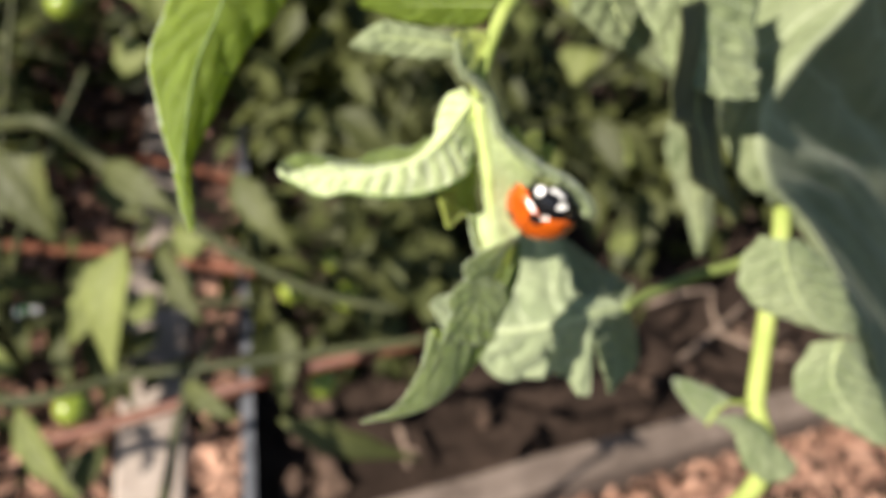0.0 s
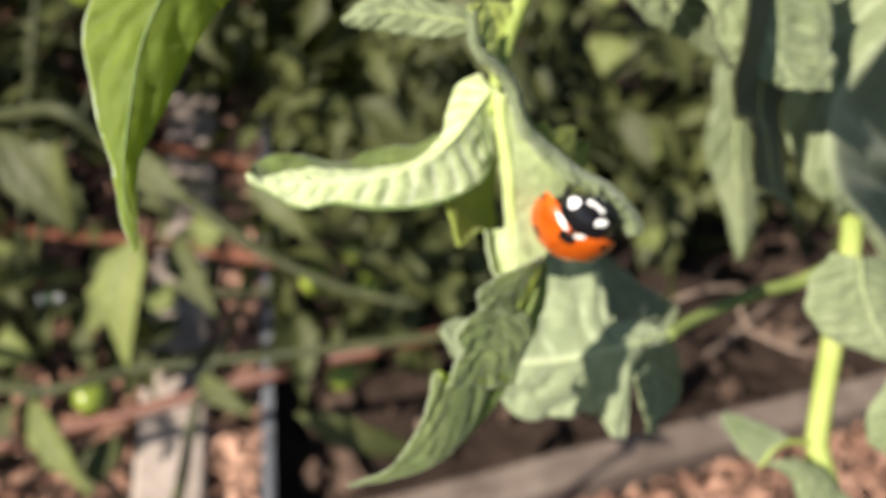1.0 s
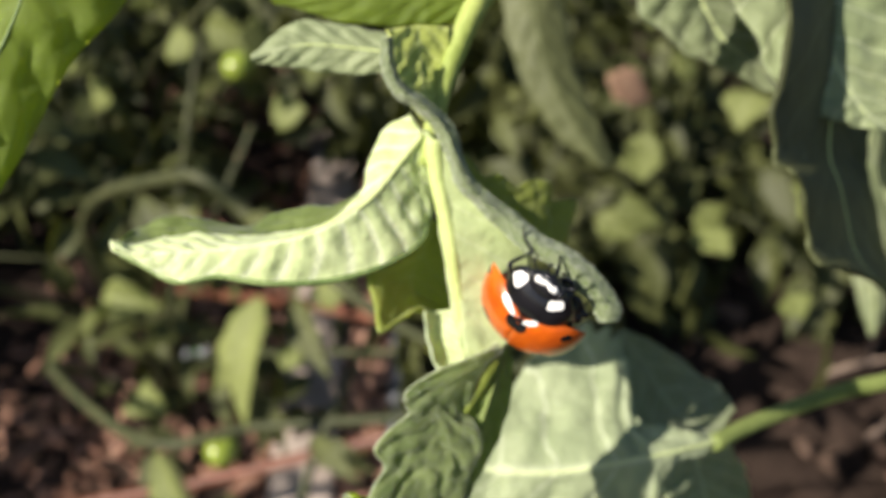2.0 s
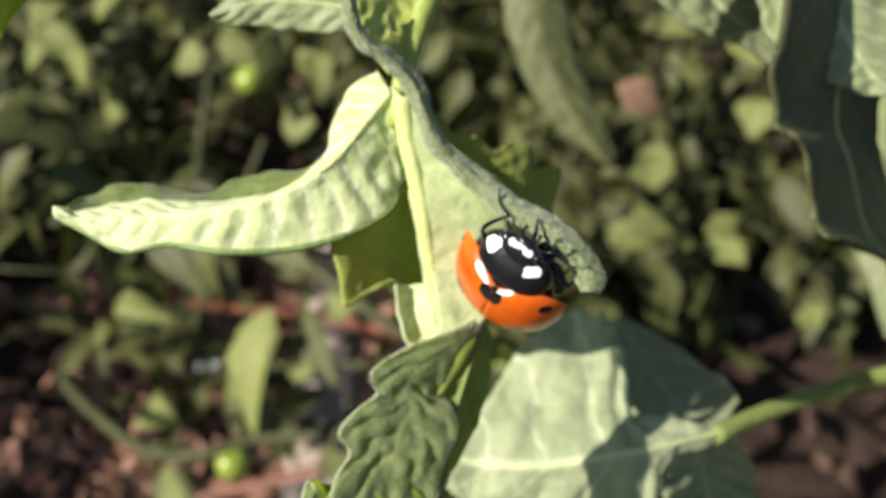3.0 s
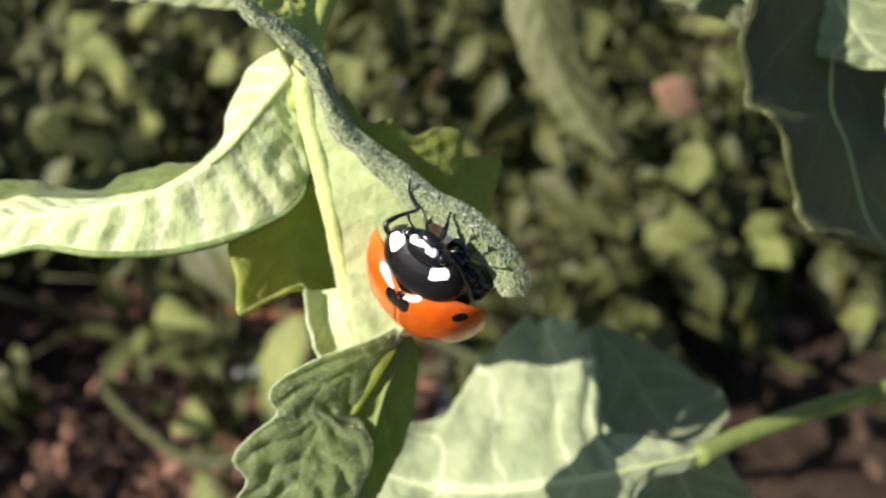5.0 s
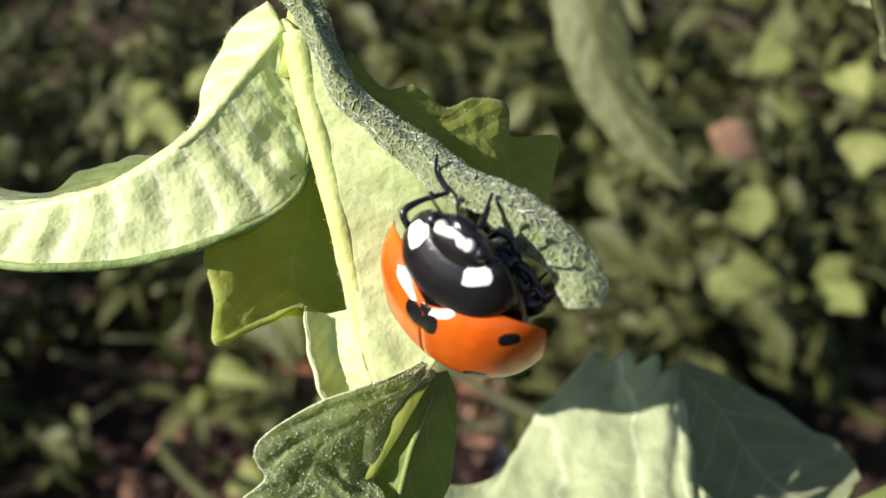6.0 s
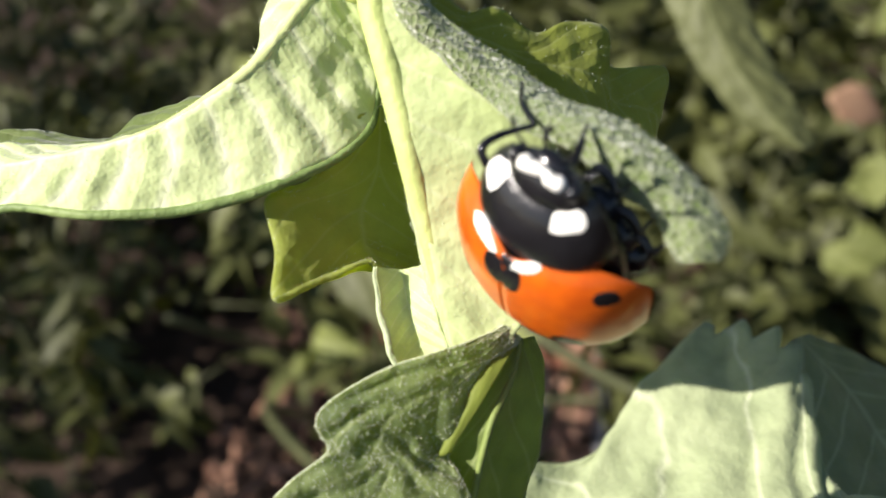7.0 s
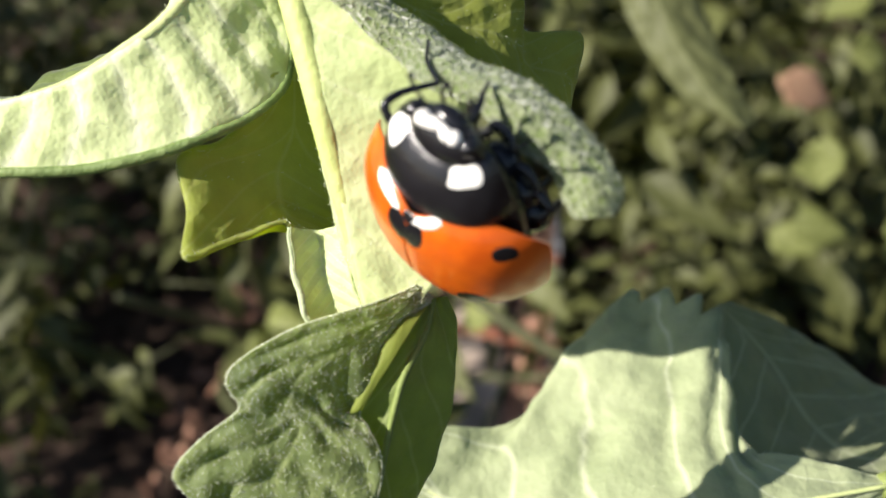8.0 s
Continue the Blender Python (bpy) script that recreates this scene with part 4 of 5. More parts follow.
# glow of this flap is mostly its colour
blade("thin flap of leaf at the tip's base, toned as lit through", [
    ((-1.90, -2.30, -4.60), (-1.59, -2.35, -4.50), (-1.21, -2.43, -4.60)),
    ((-2.47, -3.40, -3.90), (-2.10, -3.35, -3.80), (-1.70, -3.28, -3.95)),
    ((-3.08, -4.71, -3.60), (-2.78, -4.60, -3.50), (-2.42, -4.46, -3.60)),
    ((-3.69, -6.03, -3.50), (-3.52, -5.95, -3.42), (-3.32, -5.84, -3.50)),
], (LEAF_GLOW, LEAF_BACK), nu=30, nv=13, thick=0.1, seed=29, bulge=0.04, crumple=0.05, quilt=0.0, veins=2)
# leaf on the long petiole, lower
blade("broad toothed tomato leaf on a long stalk", [
    ((16.52, -10.91, -17.00), (17.02, -11.27, -17.00), (16.80, -11.82, -17.00)),
    ((11.92, -10.09, -17.00), (12.54, -11.79, -15.50), (12.40, -13.77, -16.00)),
    ((10.82, -9.41, -18.00), (10.28, -12.02, -15.00), (12.13, -21.85, -17.00)),
    ((10.66, -6.34, -20.00), (7.45, -12.56, -15.00), (8.95, -19.37, -17.00)),
    ((10.22, -3.30, -22.00), (4.58, -13.21, -15.50), (6.49, -19.34, -17.00)),
    ((7.78, -2.56, -23.00), (1.43, -13.41, -16.00), (2.93, -19.40, -17.00)),
    ((4.31, -4.38, -22.00), (-0.73, -13.46, -17.00), (0.49, -18.70, -17.00)),
    ((0.66, -9.21, -20.00), (-3.21, -12.82, -17.00), (-1.05, -16.70, -17.00)),
    ((-5.18, -9.54, -18.00), (-5.39, -11.24, -17.00), (-4.82, -13.55, -17.00)),
    ((-6.68, -10.30, -17.00), (-6.51, -10.57, -17.00), (-6.24, -11.10, -17.00)),
], (LEAF_VEINED, LEAF_BACK), nu=110, nv=45, thick=0.2, hair=500, rib=0.1, seed=7, bulge=0.03, crumple=0.25, quilt=0.025, veins=6, teeth=11, tooth=0.1)
# LEAF_BIG here, darker than the leaf's lit part, deepens the lobe's shade
blade("folded lobe of the stalked tomato leaf, turned from the sun", [
    ((10.09, -4.05, -22.50), (10.76, -3.81, -23.50), (11.57, -3.68, -24.50)),
    ((10.11, -6.69, -20.50), (13.44, -6.67, -25.00), (16.71, -6.04, -29.50)),
    ((10.28, -10.41, -17.50), (15.31, -10.03, -24.00), (20.50, -8.74, -31.00)),
    ((11.75, -12.20, -16.00), (16.95, -11.40, -22.00), (22.09, -9.90, -28.50)),
    ((17.17, -11.71, -18.00), (18.46, -10.78, -19.50), (19.83, -9.80, -21.00)),
], (LEAF_BIG, LEAF_BIG), nu=50, nv=25, thick=0.2, seed=21, bulge=0.03, crumple=0.2, quilt=0.012, veins=5)
blade("side lobe of the stalked tomato leaf in half shade", [
    ((11.75, -12.20, -16.00), (15.30, -12.32, -18.50), (19.88, -12.77, -22.00)),
    ((12.41, -14.38, -16.20), (17.13, -15.81, -21.00), (23.42, -16.97, -27.00)),
    ((13.10, -17.27, -16.40), (17.93, -19.14, -21.50), (24.37, -20.59, -28.00)),
    ((14.23, -19.91, -17.00), (17.81, -21.06, -21.00), (22.28, -21.17, -25.00)),
    ((15.31, -21.76, -18.00), (16.04, -22.21, -19.00), (16.91, -21.53, -20.00)),
], (LEAF_BIG, LEAF_UNDER), nu=50, nv=25, thick=0.2, seed=27, bulge=0.06, crumple=0.3, quilt=0.03, veins=5)
part("petiole", tube("petiole", [(16.43, -11.55, -17.00), (21.13, -10.42, -19.50), (30.45, -8.96, -24.00), (37.35, -7.69, -25.00), (42.94, -4.87, -24.00)], [0.66, 0.7, 0.78, 1.0], PETIOLE, 10, 30), SHOOT)
part("stem", tube("stem", [(60, -640, -575), (38, -140, -122), (31, -75, -62), (38.65, -39.47, -24.00), (39.79, -25.40, -24.00), (41.05, -14.77, -24.00), (43.10, -2.78, -24.50), (47.00, 4.65, -31.00), (49.00, 19.19, -38.00), (37.36, 34.35, -24.00)], [3.0, 1.7, 1.35, 1.25, 1.2, 1.1, 1.0], STEM, 12, 90), SHOOT)
part("rachis", tube("rachis", [(-6.00, 8.26, -2.90), (-5.40, 11.52, -3.20), (-4.25, 15.08, -3.60), (-2.05, 19.32, -4.40), (5.00, 27.75, -9.00), (21.12, 34.95, -18.00), (37.36, 34.35, -24.00)], [0.42, 0.6, 0.7, 0.8, 1.0, 1.0], STEM, 10, 44), SHOOT)
# leaves of the same shoot round the stem
blade("broad grey-green tomato leaf partly in shade", [
    ((39.51, 39.58, -30.70), (56.39, 37.73, -20.70), (99.62, 49.73, -45.70)),
    ((38.56, 28.40, -30.70), (50.14, 26.80, -20.70), (101.78, 36.39, -53.20)),
    ((37.38, 18.76, -29.45), (42.16, 18.88, -20.70), (107.99, 26.18, -65.70)),
    ((35.78, 11.26, -28.20), (37.67, 12.44, -21.95), (113.36, 13.26, -75.70)),
    ((37.61, 3.38, -25.70), (37.57, 5.36, -21.95), (115.01, -1.56, -78.20)),
    ((39.67, 1.75, -24.45), (41.66, 1.04, -23.20), (116.01, -16.81, -78.20)),
    ((45.43, -0.40, -25.70), (48.23, -2.86, -25.70), (113.03, -31.15, -73.20)),
    ((57.82, -13.02, -29.45), (60.76, -16.45, -29.45), (103.17, -39.71, -60.70)),
    ((67.03, -28.82, -33.20), (71.56, -33.62, -33.20), (85.27, -40.90, -40.70)),
], (LEAF_BIG, LEAF_UNDER), nu=100, nv=41, thick=0.3, seed=8, bulge=0.02, crumple=0.25, quilt=0.015, veins=8, teeth=6, tooth=0.03)
blade("grey-green tomato leaf tip", [
    ((11.67, 26.95, -14.00), (19.00, 27.48, -14.00), (30.22, 28.57, -15.00)),
    ((15.63, 22.21, -14.00), (21.38, 21.93, -14.00), (31.17, 23.64, -15.00)),
    ((18.35, 17.24, -14.00), (23.50, 17.34, -14.00), (31.39, 18.60, -15.00)),
    ((20.94, 13.98, -14.00), (25.62, 13.83, -14.00), (31.93, 14.80, -15.00)),
    ((25.24, 12.44, -14.00), (28.00, 12.15, -14.00), (31.66, 12.48, -15.00)),
], (LEAF_BIG, LEAF_UNDER), nu=50, nv=25, thick=0.3, rib=0.12, seed=9, bulge=0.05, quilt=0.04, crumple=0.3, teeth=4, tooth=0.05)
blade("dark tomato leaf with a pale rim in shade", [
    ((9.54, 27.74, -22.00), (16.05, 28.46, -23.00), (25.40, 29.63, -25.00)),
    ((11.74, 22.77, -22.00), (17.26, 23.95, -23.00), (25.53, 25.54, -25.00)),
    ((15.18, 19.70, -22.00), (19.19, 20.73, -23.00), (26.03, 22.12, -25.00)),
    ((18.73, 18.22, -22.00), (21.88, 18.71, -23.00), (26.89, 19.73, -25.00)),
    ((24.84, 15.31, -22.00), (26.22, 15.34, -23.00), (28.21, 15.94, -25.00)),
], (LEAF_BIG, LEAF_UNDER), nu=50, nv=25, thick=0.3, rib=0.12, seed=28, bulge=0.05, quilt=0.04, crumple=0.3, teeth=5, tooth=0.08)
# cast shade on this leaf is replaced by the dark skin
blade("toothed leaf hanging beside the stem, toned dark as in shade", [
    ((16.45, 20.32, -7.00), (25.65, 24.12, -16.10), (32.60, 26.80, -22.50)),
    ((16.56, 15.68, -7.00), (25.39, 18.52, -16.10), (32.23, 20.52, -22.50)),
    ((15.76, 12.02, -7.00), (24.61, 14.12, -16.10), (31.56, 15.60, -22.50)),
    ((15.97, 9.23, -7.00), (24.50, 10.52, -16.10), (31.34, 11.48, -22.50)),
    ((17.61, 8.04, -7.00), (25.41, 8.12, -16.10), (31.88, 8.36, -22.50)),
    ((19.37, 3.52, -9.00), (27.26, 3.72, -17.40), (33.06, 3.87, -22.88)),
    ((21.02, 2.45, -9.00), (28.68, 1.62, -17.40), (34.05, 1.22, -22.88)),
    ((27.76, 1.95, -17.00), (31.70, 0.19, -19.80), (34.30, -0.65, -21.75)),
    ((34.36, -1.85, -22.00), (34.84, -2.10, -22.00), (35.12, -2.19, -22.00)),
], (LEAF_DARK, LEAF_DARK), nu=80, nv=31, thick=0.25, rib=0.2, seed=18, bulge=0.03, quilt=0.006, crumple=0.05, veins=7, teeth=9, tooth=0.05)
# leaflet on a long stalk farther back, its tip in the sun
blade("grey-green toothed tomato leaflet hanging in half shade", [
    ((76.30, 29.90, -107.76), (81.97, 31.27, -106.16), (90.43, 33.24, -107.76)),
    ((75.53, 20.30, -107.76), (81.56, 21.02, -106.16), (89.92, 22.10, -107.76)),
    ((74.22, 12.71, -107.76), (81.08, 12.75, -106.16), (89.62, 13.68, -107.76)),
    ((74.89, 6.49, -107.76), (81.33, 5.82, -106.16), (89.61, 5.91, -107.76)),
    ((77.22, 2.60, -107.76), (82.58, 2.06, -106.16), (89.13, 1.64, -107.76)),
    ((78.96, -1.90, -107.76), (82.74, -2.15, -106.16), (88.29, -1.92, -107.76)),
    ((81.42, -8.28, -107.76), (83.77, -8.22, -106.16), (88.49, -6.93, -107.76)),
    ((83.21, -13.30, -107.76), (83.94, -12.90, -106.16), (87.02, -11.21, -107.76)),
    ((84.09, -15.18, -107.76), (83.71, -15.17, -106.16), (85.37, -14.92, -107.76)),
], (LEAF_BIG, LEAF_UNDER), nu=70, nv=21, thick=0.3, rib=0.18, seed=31, bulge=0.06, quilt=0.03, crumple=0.3, veins=8, teeth=8, tooth=0.08)
part("petiole", tube("petiole", [(82.0, 31.0, -106.6), (78.0, 58.0, -92.0), (56.0, 58.0, -52.0), (37.36, 34.35, -24.0)], [0.4, 0.55, 0.7], PETIOLE, 8, 30), SHOOT)
# unseen leaf behind the camera, added only to throw shade on the broad leaf
blade("unseen tomato leaf added to shade the broad leaf", [
    ((-81.45, 82.80, 109.51), (-79.00, 82.80, 112.34), (-76.55, 82.79, 115.19)),
    ((-88.75, 76.15, 103.74), (-81.97, 76.15, 111.61), (-74.62, 76.15, 120.13)),
    ((-93.24, 69.26, 101.34), (-84.17, 69.26, 111.86), (-74.38, 69.26, 123.22)),
    ((-98.17, 61.77, 98.67), (-87.31, 61.77, 111.27), (-75.89, 61.77, 124.52)),
    ((-100.67, 53.80, 99.02), (-88.92, 53.80, 112.66), (-77.50, 53.80, 125.91)),
    ((-99.57, 49.57, 102.02), (-88.96, 49.57, 114.33), (-78.35, 49.57, 126.64)),
    ((-97.48, 41.72, 107.64), (-88.91, 41.72, 117.59), (-79.93, 41.72, 128.01)),
    ((-97.55, 27.22, 113.48), (-91.84, 27.22, 120.11), (-86.12, 27.22, 126.73)),
    ((-94.93, 19.98, 119.47), (-94.11, 19.98, 120.42), (-93.29, 19.98, 121.37)),
], (LEAF_BIG, LEAF_UNDER), nu=60, nv=25, thick=0.3, seed=32, bulge=0.03, quilt=0.015, crumple=0.2, veins=8, teeth=5, tooth=0.03)
# unseen stalk that ties the added leaf to the stem
part("petiole", tube("petiole", [(37.36, 34.35, -24.0), (32.0, 82.0, 12.0), (-30.0, 104.0, 90.0), (-79.00, 82.80, 112.34)], [1.0, 0.8, 0.5], STEM, 8, 40), SHOOT)
blade("small rounded tomato leaf by the stem", [
    ((31.99, -3.26, -14.00), (34.27, -3.62, -13.00), (37.14, -3.74, -14.00)),
    ((29.76, -5.65, -14.00), (34.79, -6.65, -13.00), (40.63, -5.89, -14.00)),
    ((29.51, -8.60, -14.00), (36.08, -9.67, -13.00), (43.79, -9.58, -14.00)),
    ((31.98, -11.67, -14.00), (38.33, -12.76, -13.00), (45.94, -12.97, -14.00)),
    ((39.08, -14.13, -14.00), (42.25, -15.11, -13.00), (46.63, -16.21, -14.00)),
], (LEAF_BIG, LEAF_UNDER), nu=50, nv=25, thick=0.25, seed=10, bulge=0.06, quilt=0.03, crumple=0.2, rib=0.1)
blade("small rounded tomato leaf below the stem joint", [
    ((40.83, -16.41, -15.00), (43.83, -15.93, -14.00), (47.73, -16.47, -15.00)),
    ((38.56, -19.35, -15.00), (42.59, -20.04, -14.00), (48.95, -19.95, -15.00)),
    ((38.50, -22.84, -15.00), (44.43, -23.81, -14.00), (51.74, -23.73, -15.00)),
    ((42.11, -25.35, -15.00), (47.97, -27.49, -14.00), (54.99, -28.36, -15.00)),
    ((50.31, -29.60, -15.00), (51.69, -30.11, -14.00), (55.16, -30.97, -15.00)),
], (LEAF_BIG, LEAF_UNDER), nu=50, nv=25, thick=0.25, seed=11, bulge=0.06, quilt=0.03, crumple=0.2, rib=0.1)
blade("small drooping tomato leaflet at the stem", [
    ((35.13, -25.11, -23.00), (34.22, -25.48, -22.40), (34.17, -26.40, -23.00)),
    ((31.22, -23.20, -23.00), (31.40, -25.28, -22.40), (32.39, -28.08, -23.00)),
    ((27.91, -22.03, -23.00), (28.41, -23.89, -22.40), (30.04, -27.15, -23.00)),
    ((26.54, -22.09, -23.00), (26.35, -22.44, -22.40), (27.07, -23.53, -23.00)),
], (LEAF_GREY, LEAF_BACK), nu=40, nv=21, thick=0.25, seed=12, bulge=0.06, quilt=0.02, crumple=0.15)
blade("small drooping tomato leaflet in front of the stem", [
    ((30.53, -26.86, -20.00), (31.38, -26.34, -19.50), (33.75, -26.38, -20.00)),
    ((33.69, -28.87, -20.00), (35.11, -28.23, -19.50), (37.54, -27.99, -20.00)),
    ((35.08, -32.68, -20.00), (37.33, -31.81, -19.50), (40.27, -30.90, -20.00)),
    ((38.29, -35.52, -20.00), (40.39, -34.48, -19.50), (42.86, -33.16, -20.00)),
    ((40.50, -35.74, -20.00), (41.79, -35.21, -19.50), (43.19, -34.70, -20.00)),
], (LEAF_BIG, LEAF_UNDER), nu=40, nv=21, thick=0.25, seed=13, bulge=0.08, quilt=0.03, crumple=0.15)
part("petiole", tube("petiole", [(39.67, -26.78, -24.00), (35.83, -25.76, -23.00), (33.22, -26.22, -22.60), (31.74, -28.48, -23.00)], [0.38, 0.34, 0.24], STEM, 8, 16), SHOOT)
part("petiole", tube("petiole", [(39.56, -28.08, -24.00), (35.32, -27.39, -21.00), (32.96, -27.05, -20.00)], [0.3, 0.26, 0.2], STEM, 8, 12), SHOOT)
blade("hanging tomato leaflet in a backlit yellow-green tone", [
    ((-30.50, 20.42, -1.50), (-26.34, 20.45, -0.50), (-20.59, 21.28, -2.00)),
    ((-31.44, 16.30, -1.50), (-27.27, 16.32, -0.50), (-22.46, 17.14, -2.00)),
    ((-32.64, 12.07, -1.50), (-29.05, 12.15, -0.50), (-25.37, 13.32, -2.00)),
    ((-32.04, 7.96, -1.00), (-29.89, 8.12, -0.30), (-28.01, 8.14, -1.60)),
    ((-31.03, 3.85, -0.60), (-30.41, 3.84, -0.20), (-29.69, 4.03, -0.80)),
    ((-30.58, 0.85, -0.30), (-30.15, 0.86, -0.10), (-29.74, 1.11, -0.40)),
    ((-29.98, -0.91, -0.10), (-29.81, -1.04, 0.00), (-29.60, -0.74, -0.10)),
], (LEAF_YELLOW, LEAF_BACK), nu=80, nv=31, thick=0.2, hair=900, rib=0.1, rib_mat=MARGIN, rim=0.12, seed=14, bulge=0.06, quilt=0.04, crumple=0.2, veins=7)
blade("grey-green tomato leaflet behind the rachis", [
    ((-6.73, 16.18, -6.00), (-6.95, 15.09, -5.60), (-7.15, 14.24, -6.00)),
    ((-10.58, 16.89, -6.00), (-10.67, 15.52, -5.60), (-10.43, 14.00, -6.00)),
    ((-13.82, 17.02, -6.00), (-13.69, 15.58, -5.60), (-13.32, 14.28, -6.00)),
    ((-16.45, 15.03, -6.00), (-16.41, 14.77, -5.60), (-16.15, 14.56, -6.00)),
], (LEAF_BIG, LEAF_UNDER), nu=40, nv=21, thick=0.2, seed=15, bulge=0.08, quilt=0.04, crumple=0.2, rib=0.08)
blade("yellow-green tomato leaflet above the rachis", [
    ((-1.88, 20.94, -7.00), (-2.60, 19.31, -6.80), (-4.17, 17.41, -7.00)),
    ((-6.91, 21.14, -7.00), (-7.07, 19.16, -6.80), (-6.90, 17.27, -7.00)),
    ((-10.89, 20.88, -7.00), (-11.09, 18.92, -6.80), (-10.84, 17.37, -7.00)),
    ((-15.68, 19.10, -7.00), (-15.61, 18.76, -6.80), (-15.28, 18.53, -7.00)),
], (LEAF_YELLOW, LEAF_BACK), nu=40, nv=21, thick=0.2, seed=16, bulge=0.08, quilt=0.04, crumple=0.2, rib=0.08)
# dark skin dims this leaflet too
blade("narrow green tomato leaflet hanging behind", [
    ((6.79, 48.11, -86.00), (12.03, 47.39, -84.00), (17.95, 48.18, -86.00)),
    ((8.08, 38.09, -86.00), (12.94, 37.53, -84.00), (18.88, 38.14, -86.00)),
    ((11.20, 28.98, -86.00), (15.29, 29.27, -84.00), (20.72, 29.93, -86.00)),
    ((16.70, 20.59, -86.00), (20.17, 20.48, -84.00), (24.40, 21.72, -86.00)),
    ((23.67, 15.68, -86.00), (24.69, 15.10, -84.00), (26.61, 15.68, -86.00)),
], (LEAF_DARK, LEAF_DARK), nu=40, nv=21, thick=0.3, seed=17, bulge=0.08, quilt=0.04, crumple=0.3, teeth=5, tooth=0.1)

# ---- the ladybird ----
BUG_AXES = Matrix(((0.7749, 0.0767, -0.6275), (-0.5937, 0.4292, -0.6807), (0.2171, 0.9000, 0.3781)))
BUG_M = SPRIG @ Matrix.LocRotScale(Vector((0.128, 0.632, -1.570)) * MM, BUG_AXES.to_quaternion(), (1.055, 1.055, 1.055))


def dome(side, a, b, lift=0.0):
    """A point of the elytra: a runs from the tail (-90) to the front, b from the seam (0) down to the rim (96)."""
    a = -90 + (a + 90) * (1.03 + 0.10 * math.sin(math.pi * b / 96) - 0.16 * (b / 96) ** 4)
    ca, sa = math.cos(radians(a)), math.sin(radians(a))
    sb, cb = math.sin(radians(b)), math.cos(radians(b))
    k = max(ca, 0.0) ** 0.85 if a < 0 else (1 - sa ** 3.4) ** (1 / 3.4)
    flare = (0.10 + 0.1 * max(0.0, (a - 10) / 33) ** 2) * max(0.0, (b - 70) / 26) ** 2
    return ((2.982 * sb * k + flare) * side + 0.005 * side + lift * sb * side, -0.9 + 2.57 * sa + lift * sa, 2.06 * max(cb, -0.05) * k ** 0.9 + lift * cb)


def hood(a, b, lift=0.0):
    """A point of the pronotum: a from its base (0) to its front edge (1), b across, -88 to 88."""
    sb, cb = math.sin(radians(b)), max(0.0, math.cos(radians(b)))
    w = 2.02 * (1 - 0.40 * a ** 1.8)
    h = 1.62 * math.sqrt(1 - (0.92 * a) ** 2) + 0.02 * a
    y = 1.036 + 2.05 * a + 0.55 * sb * sb * (1 - a) - 0.25 * a * cb
    return (w * sb * (1 + lift * 0.4), y + lift * 0.5 * a, h * cb ** 0.85 - 0.10 + lift * cb)


def sheet(name, fn, us, vs, mat, thick):
    """A curved plate over two parameters, with a rim."""
    top = [fn(u, v, 0.0) for u in us for v in vs]
    low = [fn(u, v, -thick) for u in us for v in vs]
    nv, k = len(vs), len(top)
    faces = []
    for i in range(len(us) - 1):
        for j in range(nv - 1):
            q = (i * nv + j, (i + 1) * nv + j, (i + 1) * nv + j + 1, i * nv + j + 1)
            faces += [q, tuple(x + k for x in q[::-1])]
    ids = [i * nv for i in range(len(us))] + [(len(us) - 1) * nv + j for j in range(1, nv)] + [i * nv + nv - 1 for i in range(len(us) - 2, -1, -1)] + [j for j in range(nv - 2, 0, -1)]
    for a, b in zip(ids, ids[1:] + ids[:1]):
        faces.append((a, a + k, b + k, b))
    return mesh_of(name, np.array(top + low) * MM, faces, mat)


def patch(name, fn, cu, cv, ru, rv, mat, lift=0.015, power=2.0, skew=0.0, rag=0.0):
    """A rounded spot that lies on a curved plate, slightly proud."""
    verts, faces = [fn(cu, cv, lift)], []
    n, rings = 28, 5
    for r in range(1, rings + 1):
        for s in range(n):
            t = 2 * math.pi * s / n
            c, d = math.cos(t), math.sin(t)
            k = r / rings * (1 + rag * (math.sin(3 * t + cv) + 0.7 * math.sin(5 * t + cu * 9) + 0.5 * math.sin(8 * t)))
            x = math.copysign(abs(c) ** (2 / power), c) * k
            y = math.copysign(abs(d) ** (2 / power), d) * k
            verts.append(fn(cu + ru * (x + skew * y), cv + rv * y, lift if r < rings else 0.002))
    for s in range(n):
        faces.append((0, 1 + s, 1 + (s + 1) % n))
    for r in range(rings - 1):
        for s in range(n):
            a, b = 1 + r * n + s, 1 + r * n + (s + 1) % n
            faces.append((a, a + n, b + n, b))
    return mesh_of(name, np.array(verts) * MM, faces, mat)


def ball(name, at, size, mat, seg=20):
    bm = bmesh.new()
    bmesh.ops.create_uvsphere(bm, u_segments=seg, v_segments=seg // 2, radius=1)
    for v in bm.verts:
        v.co = Vector((at[0] + v.co.x * size[0], at[1] + v.co.y * size[1], at[2] + v.co.z * size[2])) * MM
    me = bpy.data.meshes.new(name)
    bm.to_mesh(me)
    bm.free()
    me.materials.append(mat)
    me.polygons.foreach_set("use_smooth", [True] * len(me.polygons))
    return me


